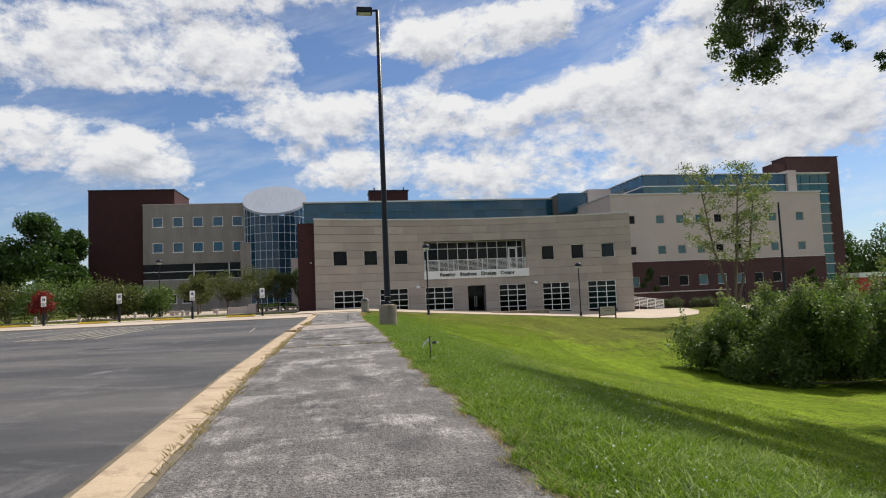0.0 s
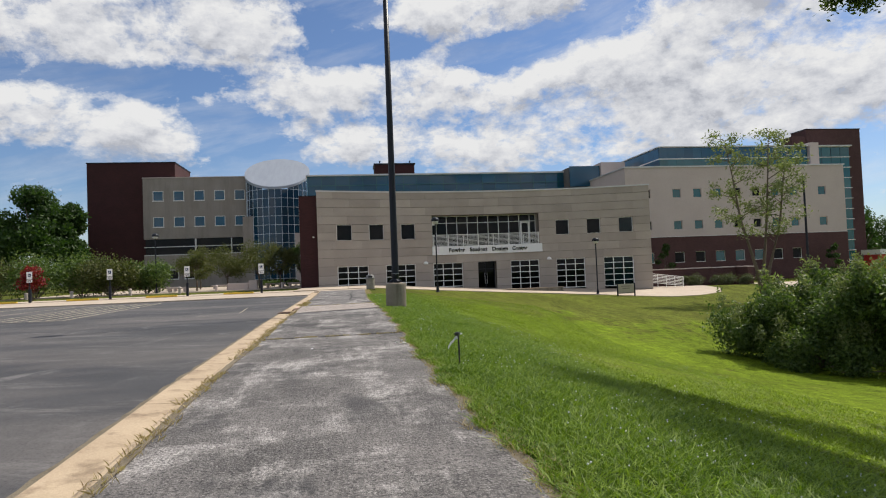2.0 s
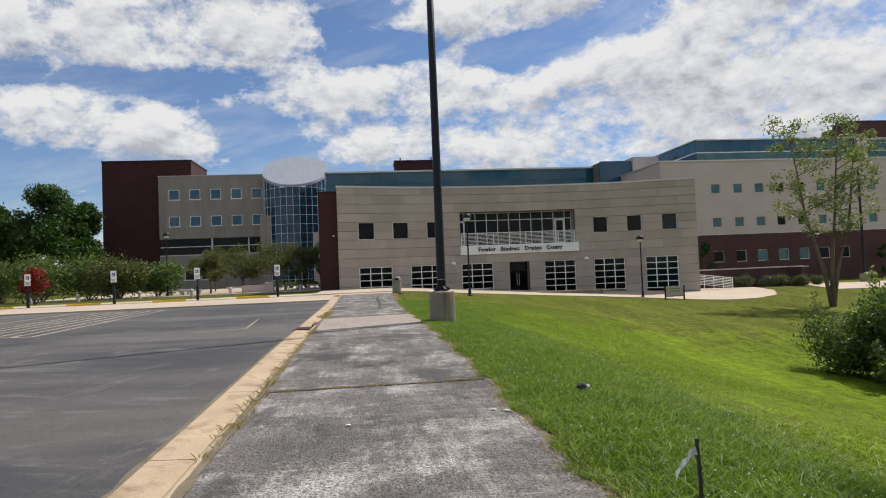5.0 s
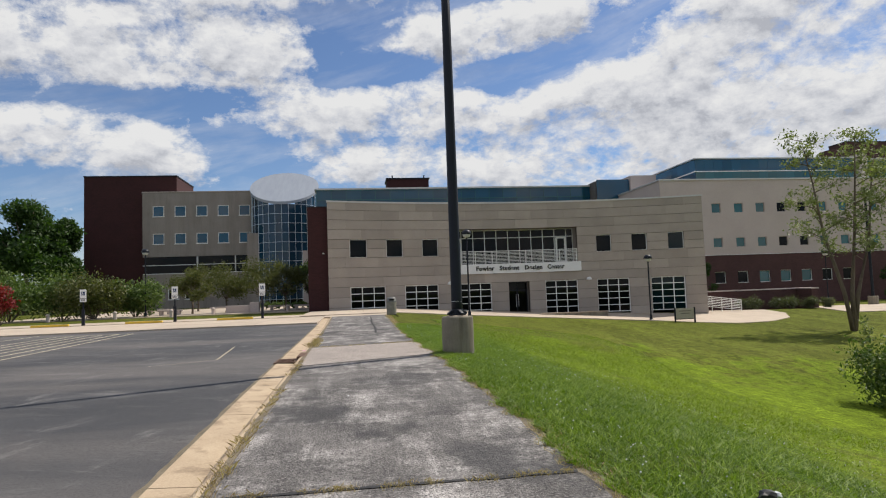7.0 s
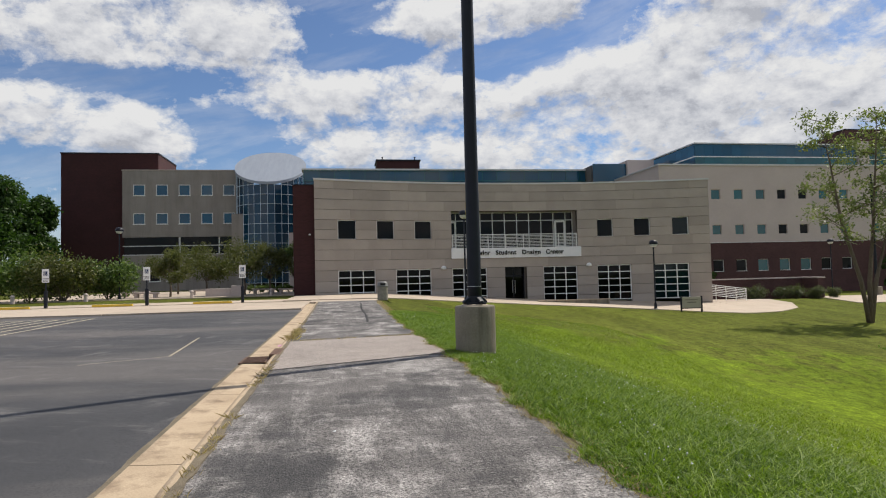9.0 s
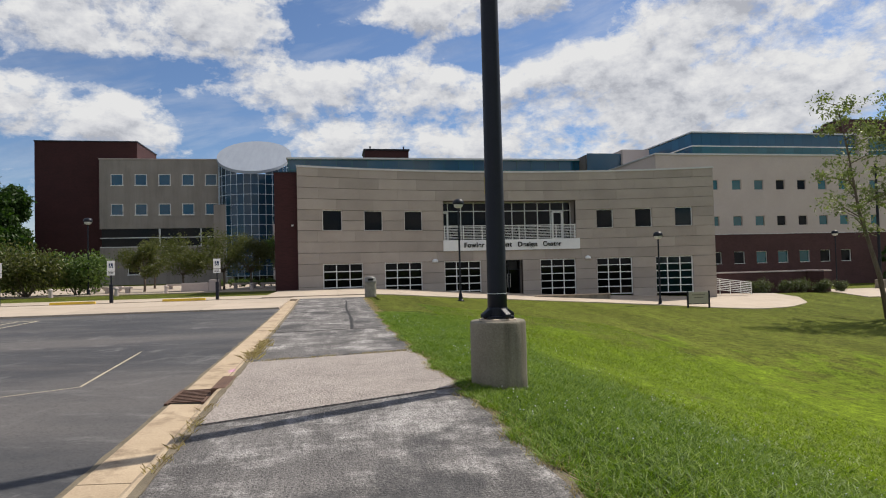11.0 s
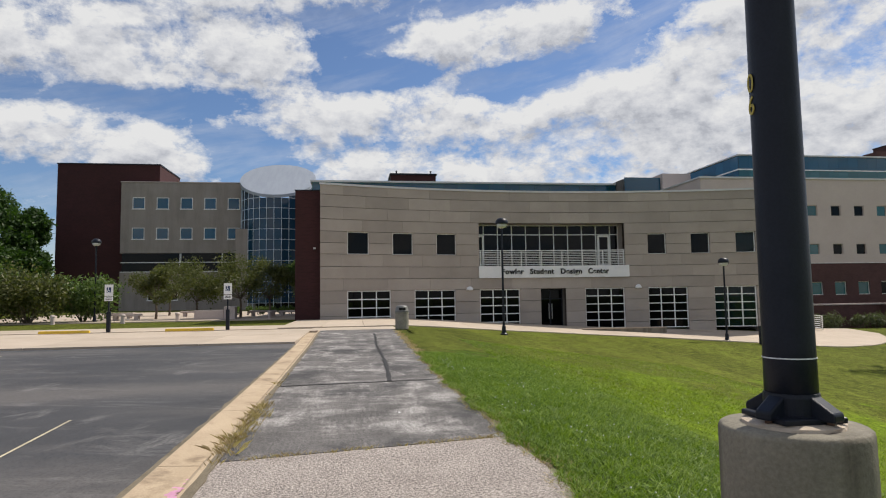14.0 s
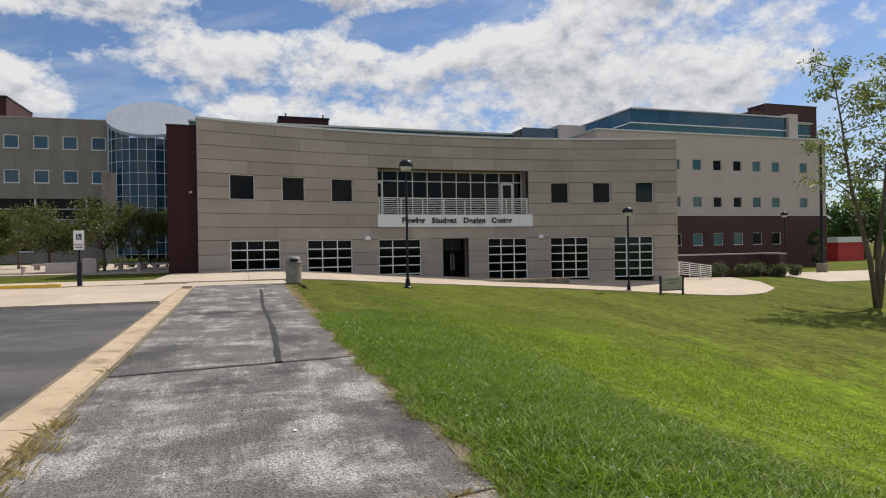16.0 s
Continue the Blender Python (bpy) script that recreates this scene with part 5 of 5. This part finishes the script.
# ---- planting ----
def leaf_cloud(centres, radii, counts, size, seed, flat=0.85, hollow=0.45):
    """Leaves strewn through ellipsoid clumps, denser toward their skins."""
    rng = np.random.default_rng(seed)
    pts = []
    for c, r, n in zip(centres, radii, counts):
        d = rng.normal(size=(n, 3))
        d /= np.linalg.norm(d, axis=1)[:, None]
        rad = hollow + (1 - hollow) * rng.random(n) ** 0.6
        d = d * (rad * (1 + 0.18 * rng.normal(size=n)))[:, None]
        pts.append(np.array(c) + d * np.array([r, r, r * flat]))
    p = np.concatenate(pts)
    n = len(p)
    u = rng.normal(size=(n, 3))
    u /= np.linalg.norm(u, axis=1)[:, None]
    w = rng.normal(size=(n, 3)) + np.array([0, 0, 0.6])
    v = np.cross(u, w)
    v /= np.linalg.norm(v, axis=1)[:, None]
    s = size * (0.6 + 0.8 * rng.random(n))[:, None]
    a, b, c, d = p - u * s, p + v * s * 0.45, p + u * s, p - v * s * 0.45
    verts = np.stack([a, b, c, d], 1).reshape(-1, 3)
    faces = np.arange(4 * n).reshape(-1, 4)
    return verts.tolist(), faces.tolist()


def branching(bm, base, tips, r0, rng, bend=0.25, seg=7):
    """Limbs from base to each tip, tapering and bowed."""
    for tip in tips:
        b, t = Vector(base), Vector(tip)
        off = Vector((rng.uniform(-1, 1), rng.uniform(-1, 1), rng.uniform(0, 0.6))) * (t - b).length * bend * 0.4
        pts = [b, b.lerp(t, 0.35) + off * 0.8, b.lerp(t, 0.7) + off * 0.6, t]
        tube(bm, pts, [r0, r0 * 0.7, r0 * 0.42, r0 * 0.12], seg)


def make_tree(name, at, height, spread, trunk_r, leaf, size, leaves, seed, label, group="", fork=0.35, clumps=14, low=0.35, lean=(0, 0)):
    rng = random.Random(seed)
    tr = thing(name, pose(*at), label, "tree", group)
    top = Vector((lean[0], lean[1], height * fork))
    bm = bmesh.new()
    tube(bm, [(0, 0, -0.3), (lean[0] * 0.3 + 0.05, lean[1] * 0.3, height * fork * 0.5), top], [trunk_r * 1.25, trunk_r, trunk_r * 0.8], 10)
    cs, rs = [], []
    for i in range(clumps):
        a, f = rng.uniform(0, 2 * math.pi), rng.random()
        zf = low + (1 - low) * f
        rr = spread * math.sin(math.pi * min(0.93, 0.22 + 0.72 * f)) * rng.uniform(0.35, 1.0)
        cs.append((lean[0] + rr * math.cos(a), lean[1] + rr * math.sin(a), height * zf * 0.93))
        rs.append(spread * rng.uniform(0.24, 0.44))
    branching(bm, top, [c for c in cs], trunk_r * 0.45, rng)
    part("trunk", bm, M_BARK, tr, smooth=True)
    cnt = [max(20, int(leaves * r * r / sum(q * q for q in rs))) for r in rs]
    raw_mesh("crown", *leaf_cloud(cs, rs, cnt, size, seed), leaf, tr)
    return tr


def make_shrub(name, at, w, h, leaf, size, leaves, seed, label, group="", clumps=9):
    rng = random.Random(seed)
    sh = thing(name, pose(*at), label, "shrub", group)
    cs = [(rng.uniform(-1, 1) * w * 0.33, rng.uniform(-1, 1) * w * 0.28, h * rng.uniform(0.3, 0.72)) for _ in range(clumps)]
    rs = [min(w * rng.uniform(0.2, 0.32), h * 0.45) for _ in cs]
    bm = bmesh.new()
    branching(bm, (0, 0, -0.2), cs, 0.05, rng, 0.2, 5)
    part("stem", bm, M_BARK, sh)
    raw_mesh("crown", *leaf_cloud(cs, rs, [leaves // clumps] * clumps, size, seed, 0.9, 0.3), leaf, sh)
    return sh


# the big wild bush in the hollow
bush = thing("wild_bush", pose(23.6, 27.2, ground_z(21, 25) - 0.05), "large dense wild bush standing in the hollow", "shrub")
rng = random.Random(3)
cs, rs = [], []
for i in range(105):
    x = rng.uniform(-5.0, 8.5)
    y = rng.uniform(lin(x, (-5, -2.5, 2.5, 8.5), (-1.0, -5.4, -6.6, -7.2)), 3.6)
    hmax = lin(x, (-5.0, -4, -2, 2, 8.5), (2.3, 3.2, 3.9, 4.5, 5.4))
    cs.append((x * 0.87, y * 0.87, rng.uniform(0.06, 0.87) * hmax * 1.10))
    rs.append(rng.uniform(0.7, 1.15))
bm = bmesh.new()
for k in range(8):
    branching(bm, (-3.5 + 1.5 * k, 0, -0.3), cs[k * 6:k * 6 + 6], 0.06, rng, 0.2, 5)
part("stem", bm, M_BARK, bush)
raw_mesh("crown", *leaf_cloud(cs, rs, [1450] * len(cs), 0.084, 11, 0.95, 0.15), L_BUSH, bush)
rngs = np.random.default_rng(2)
sprouts = [(c[0] + rngs.normal() * 0.5, c[1] + rngs.normal() * 0.5, c[2] + r * 0.9 + rngs.random() * 0.35) for c, r in zip(cs, rs)]
raw_mesh("new_growth", *leaf_cloud(sprouts, [0.30] * len(sprouts), [110] * len(sprouts), 0.08, 12, 1.8, 0.1), L_LIGHT, bush)

# slender multi-stem tree by the forecourt
slim = thing("slender_tree", pose(35.8, 50.0, ground_z(35.8, 50.0)), "tall slender tree with several thin leaning trunks", "tree")
rng = random.Random(5)
bm = bmesh.new()
cs, rs = [], []
for (dx, dy, h, bow) in ((-2.6, 0.6, 14.2, -1.6), (0.9, -0.5, 14.6, 0.3), (3.6, 0.8, 13.4, 1.6)):
    pts = [(0, 0, -0.4), (bow * 0.35, 0, h * 0.2), (dx * 0.45 + bow * 0.3, dy * 0.4, h * 0.5), (dx * 0.8, dy * 0.8, h * 0.78), (dx, dy, h)]
    tube(bm, pts, [0.19, 0.15, 0.10, 0.055, 0.015], 8)
    for j in range(17):
        f = 0.40 + 0.6 * j / 16
        k = min(3, int(f * 4))
        base = Vector(pts[k]).lerp(Vector(pts[min(k + 1, 4)]), f * 4 - k)
        a, ln = rng.uniform(0, 6.28), (1.05 - f) * 4.6 + 0.9
        tip = base + Vector((math.cos(a) * ln * 0.8, math.sin(a) * ln * 0.8, ln * rng.uniform(0.1, 0.55)))
        branching(bm, base, [tip], 0.045, rng, 0.3, 5)
        for q in (0.55, 0.8, 1.0):
            cs.append(tuple(base.lerp(tip, q) + Vector((rng.gauss(0, 0.25), rng.gauss(0, 0.25), rng.gauss(0, 0.2)))))
            rs.append(rng.uniform(0.4, 0.9))
part("trunk", bm, M_BARK, slim, smooth=True)
raw_mesh("crown", *leaf_cloud(cs, rs, [44] * len(cs), 0.125, 21, 0.8, 0.2), L_LIGHT, slim)

# the big tree overhead, its trunk out beyond the walk
over = thing("shade_tree", pose(17.8, 9.6, ground_z(17.8, 9.6)), "broad leafy tree with low hanging boughs", "tree")
OZ = -ground_z(17.8, 9.6)
rng = random.Random(9)
bm = bmesh.new()
tube(bm, [(0, 0, -0.4), (0.1, 0, 5.0), (-0.1, 0.1, 12.6)], [0.45, 0.36, 0.28], 12)
cs, rs = [], []
boughs = [(-5.2, 3.4, OZ + 10.4), (-4.2, 4.2, OZ + 10.6), (-2.6, 4.6, OZ + 10.8), (-6.3, 2.6, OZ + 11.0), (-4.5, 0.5, OZ + 11)]
# the hanging sprays at the boughs' ends: a ragged mass with a drooping point
for k in range(64):
    x = rng.triangular(-7.1, -2.7, -5.2)
    zlow = lin(x, (-7.4, -6.6, -5.6, -5.1, -4.4, -3.6, -2.4), (8.0, 7.75, 7.3, 7.05, 7.9, 8.3, 8.5))
    cs.append((x, 3.8 + rng.gauss(0, 0.45), OZ + zlow - 0.12 + rng.uniform(0.05, 1.0) ** 1.3 * 2.4))
    rs.append(rng.uniform(0.22, 0.42))
for x, z in ((-2.5, 8.35), (-2.2, 8.1), (-1.0, 7.5), (-1.1, 7.8)):
    cs.append((x, 3.9, OZ + z))
    rs.append(0.2)
# upper crown, out of view, placed for the shadow it casts on the lawn
for k in range(84):
    a, r = rng.uniform(0, 6.28), 6.2 * math.sqrt(rng.random())
    cs.append((r * math.cos(a) + 1.5, r * math.sin(a) + 0.9, OZ + rng.uniform(11.2, 15.5)))
    rs.append(rng.uniform(0.8, 1.4))
# extra unseen clumps, added to carry that shadow further right
for k in range(24):
    a, r = rng.uniform(0, 6.28), 3.4 * math.sqrt(rng.random())
    cs.append((r * math.cos(a) + 6.2, r * math.sin(a) + 5.2, OZ + rng.uniform(11.0, 14.0)))
    rs.append(rng.uniform(0.6, 1.1))
branching(bm, (-0.1, 0.1, 12.4), boughs + cs[-108::3], 0.12, rng, 0.2, 7)
for c in cs[:64:2]:
    b = min(boughs, key=lambda q: (Vector(q) - Vector(c)).length)
    branching(bm, b, [c], 0.025, rng, 0.3, 5)
part("trunk", bm, M_BARK, over, smooth=True)
raw_mesh("crown", *leaf_cloud(cs, rs, [int(80 + 700 * r * r) if r < 0.6 else int(1500 * r * r) for r in rs], 0.062, 31, 0.85, 0.1), L_SHADE, over)

# far trees at the left, and the wood behind
for i, (x, y, h, s) in enumerate(((-54.0, 121, 20.0, 6.0), (-49.4, 124, 16.4, 3.4), (-64.0, 124, 16, 6.0), (-76, 130, 15, 6.5), (-90, 128, 17, 7))):
    make_tree("broadleaf_tree", (x, y, 0), h, s, 0.45, L_DEEP, 0.30, 17000, 40 + i, "tall dark broadleaf tree beyond the car park", "far trees", clumps=30)
for i, (x, y, h, s) in enumerate(((112, 122, 12, 6), (121, 118, 14, 7), (132, 124, 15, 7), (104, 140, 12, 6), (144, 120, 13, 7), (126, 140, 16, 8))):
    make_tree("broadleaf_tree", (x, y, ground_z(x, y)), h, s, 0.4, L_DEEP, 0.36, 3600, 60 + i, "dark green tree beyond the service road", "far trees", clumps=16)
# row of small trees and shrubs along the plaza
ROW = ((-34.5, 70, 6.0, 4.4), (-30.5, 69, 7.0, 4.6), (-27.0, 71, 6.0, 4.5), (-23.5, 69, 6.0, 4.2), (-20.6, 71, 5.0, 4.3))
for i, (x, y, w, h) in enumerate(ROW):
    make_shrub("plaza_shrub", (x, y, 0), w, h, L_BUSH if i % 3 else L_OLIVE, 0.135, 6500, 80 + i, "dense green shrub edging the plaza", "plaza shrubs", 12)
for i, (x, y, h, s, lf) in enumerate(((-12.9, 73.5, 4.6, 2.5, L_OLIVE), (-9.6, 74.5, 5.3, 3.2, L_OLIVE), (-7.4, 76, 4.9, 2.4, L_OLIVE), (-5.2, 79, 5.0, 2.1, L_BUSH), (-16.5, 75, 4.4, 1.8, L_OLIVE), (-19.0, 88, 5.5, 2.4, L_OLIVE))):
    make_tree("ornamental_tree", (x, y, 0), h, s, 0.10, lf, 0.10, 5200, 100 + i, "small ornamental tree on the plaza", "ornamental trees", fork=0.3, clumps=14, low=0.42)
make_shrub("red_shrub", (-27.7, 62.0, 0), 2.3, 3.7, L_RED, 0.12, 1500, 120, "dark red leaved shrub beside the apron")
for i, (x, y, w, h) in enumerate(((38.6, 67.4, 1.5, 1.3), (40.2, 67.6, 2.2, 1.45), (42.3, 67.5, 1.8, 1.2), (43.8, 67.3, 2.2, 1.35), (45.2, 66.2, 1.7, 1.15), (47.6, 66.6, 1.7, 1.1))):
    make_shrub("clipped_shrub", (x, y, ground_z(x, y)), w, h, L_GREY, 0.07, 1700, 130 + i, "low rounded shrub against the brick wall", "clipped shrubs", 7)
for i, (x, y, h) in enumerate(((48.5, 90.5, 6.4), (78.5, 91.5, 6.0), (86, 100, 5.0))):
    make_tree("conical_tree", (x, y, ground_z(x, y)), h, 1.3, 0.09, L_DEEP, 0.15, 1500, 140 + i, "small narrow evergreen against the wing", "conical trees", fork=0.2, clumps=12, low=0.15)
for i in range(7):
    make_shrub("plaza_shrub", (-11.5 + 1.05 * i, 83.5, 0), 1.2, 0.95, L_BUSH, 0.09, 500, 150 + i, "low clipped shrub on the plaza", "low shrubs", 5)
rngh = random.Random(77)
hc = [(rngh.uniform(-260, 420), rngh.uniform(240, 300), rngh.uniform(2, 8)) for _ in range(240)]
wood = raw_mesh("tree_belt", *leaf_cloud(hc, [rngh.uniform(4, 7.5) for _ in hc], [110] * len(hc), 1.1, 78), L_DEEP)
tagged(wood, "distant belt of dark green trees on the horizon", "trees", kind="stuff")

# ---- grass: blades along the walk, tufts over the lawn ----
def blades(name, n, xr, yr, h, w, mat, seed, label, bias=1.0, keep=None):
    rng = np.random.default_rng(seed)
    x = xr[0] + (xr[1] - xr[0]) * rng.random(n) ** bias
    y = yr[0] + (yr[1] - yr[0]) * rng.random(n)
    edge = np.interp(y, *RIGHT_EDGE)
    if keep == "lawn":
        x = x + edge - 1.30 + 0.06 * np.sin(y * 3.1) + 0.04 * np.sin(y * 9.7 + 1)
    z = np.array([ground_z(a, b) for a, b in zip(x, y)])
    base = np.stack([x, y, z - 0.005], 1)
    a = rng.random(n) * 6.283
    side = np.stack([np.cos(a), np.sin(a), 0 * a], 1)
    lean = np.stack([rng.normal(0, 0.75, n), rng.normal(0, 0.75, n), np.ones(n)], 1)
    hh = (h * (0.45 + 0.9 * rng.random(n)) * (0.55 + 0.8 * np.array([noise.noise((a * 3.0, b * 3.0, 0.0)) * 0.5 + 0.5 for a, b in zip(x, y)])))[:, None]
    ww = (w * (0.6 + 0.8 * rng.random(n)))[:, None]
    mid = base + lean * hh * 0.55
    tip = base + lean * np.array([1.7, 1.7, 1.0]) * hh
    verts = np.stack([base - side * ww, base + side * ww, mid + side * ww * 0.7, mid - side * ww * 0.7, tip], 1).reshape(-1, 3)
    k = 5 * np.arange(n)[:, None]
    faces = (k + np.array([0, 1, 2, 3])).tolist() + (k + np.array([3, 2, 4])).tolist()
    ob = raw_mesh(name, verts.tolist(), faces, mat)
    return tagged(ob, label, "grass", kind="stuff")


blades("grass", 230000, (1.34, 4.6), (-0.5, 36.0), 0.066, 0.0046, M_BLADE, 1, "dense green grass blades beside the path", 1.35, "lawn")
blades("grass", 110000, (3.6, 13.0), (0.5, 44.0), 0.055, 0.0085, M_BLADE, 2, "green grass on the slope of the hollow", 1.2, "lawn")
blades("grass", 14000, (1.24, 1.50), (-1.5, 48.0), 0.045, 0.0035, M_STRAW, 3, "dry straw-coloured grass along the asphalt edge", 1.0, "lawn")


def clover_heads(n, seed):
    """Small white flower heads scattered in drifts through the near grass."""
    rng = np.random.default_rng(seed)
    v, f = [], []
    while len(v) < 6 * n:
        x, y = 1.6 + 5.2 * rng.random() ** 1.3, -0.5 + 35 * rng.random()
        if noise.noise((x * 0.5, y * 0.5, 11.0)) < -0.05:
            continue
        x += right_edge(y) - 1.3
        r, z, k = 0.005 + 0.005 * rng.random(), ground_z(x, y) + 0.035 + 0.03 * rng.random(), len(v)
        v += [(x + r, y, z), (x, y + r, z), (x - r, y, z), (x, y - r, z), (x, y, z + r), (x, y, z - r)]
        f += [(k + a, k + (a + 1) % 4, k + 4) for a in range(4)] + [(k + (a + 1) % 4, k + a, k + 5) for a in range(4)]
    return tagged(raw_mesh("clover", v, f, M_TAPE), "white clover flower heads in the grass", "flowers", kind="stuff")


clover_heads(900, 41)


def weed_line(name, spots, seed, label, n=14, h=0.16):
    """Dry tufts rooted in a crack."""
    rng = np.random.default_rng(seed)
    v, f = [], []
    for (x, y) in spots:
        for _ in range(n):
            bx, by = x + rng.normal() * 0.03, y + rng.normal() * 0.03
            z, hh, a = path_z(y) - 0.01, h * (0.4 + 0.9 * rng.random()), rng.random() * 6.28
            dx, dy, sx, sy = rng.normal() * 0.45 * hh, rng.normal() * 0.45 * hh, math.cos(a) * 0.0015, math.sin(a) * 0.0015
            k = len(v)
            v += [(bx - sx, by - sy, z), (bx + sx, by + sy, z), (bx + dx * 0.5 + sx, by + dy * 0.5 + sy, z + hh * 0.6), (bx + dx * 1.4, by + dy * 1.4, z + hh)]
            f += [(k, k + 1, k + 2), (k, k + 2, k + 3)]
    ob = raw_mesh(name, v, f, M_STRAW)
    return tagged(ob, label, "weeds", kind="stuff")


rw = np.random.default_rng(17)
kerb_spots = [(left_edge(y) + rw.normal() * 0.03, y) for y in rw.uniform(0, 22, 300) if noise.noise((0, y * 0.45, 2)) > -0.12]
kerb_spots += [(left_edge(y) + rw.normal() * 0.03, y) for y in rw.uniform(25, 32, 36)]
weed_line("weeds", kerb_spots, 5, "dry straw weeds along the kerb joint", 9, 0.06)
weed_line("weeds", [(x, 13.125 + rw.normal() * 0.025) for x in rw.uniform(-1.2, 1.35, 230) if noise.noise((x * 3.2, 3.0, 0)) > -0.1], 6, "dry weeds growing in a path crack", 7, 0.034)
weed_line("weeds", [(x, 25.42 + skew(x, 25.42)) for x in rw.uniform(-1.35, 1.3, 90) if noise.noise((x * 2.0, 8.0, 0)) > -0.15], 7, "dry weeds growing in a path joint", 8, 0.04)
weed_line("weeds", [(-1.38 + rw.normal() * 0.05, y) for y in rw.uniform(25.6, 28.4, 46)], 8, "green-gold weed tuft at the kerb", 12, 0.085)
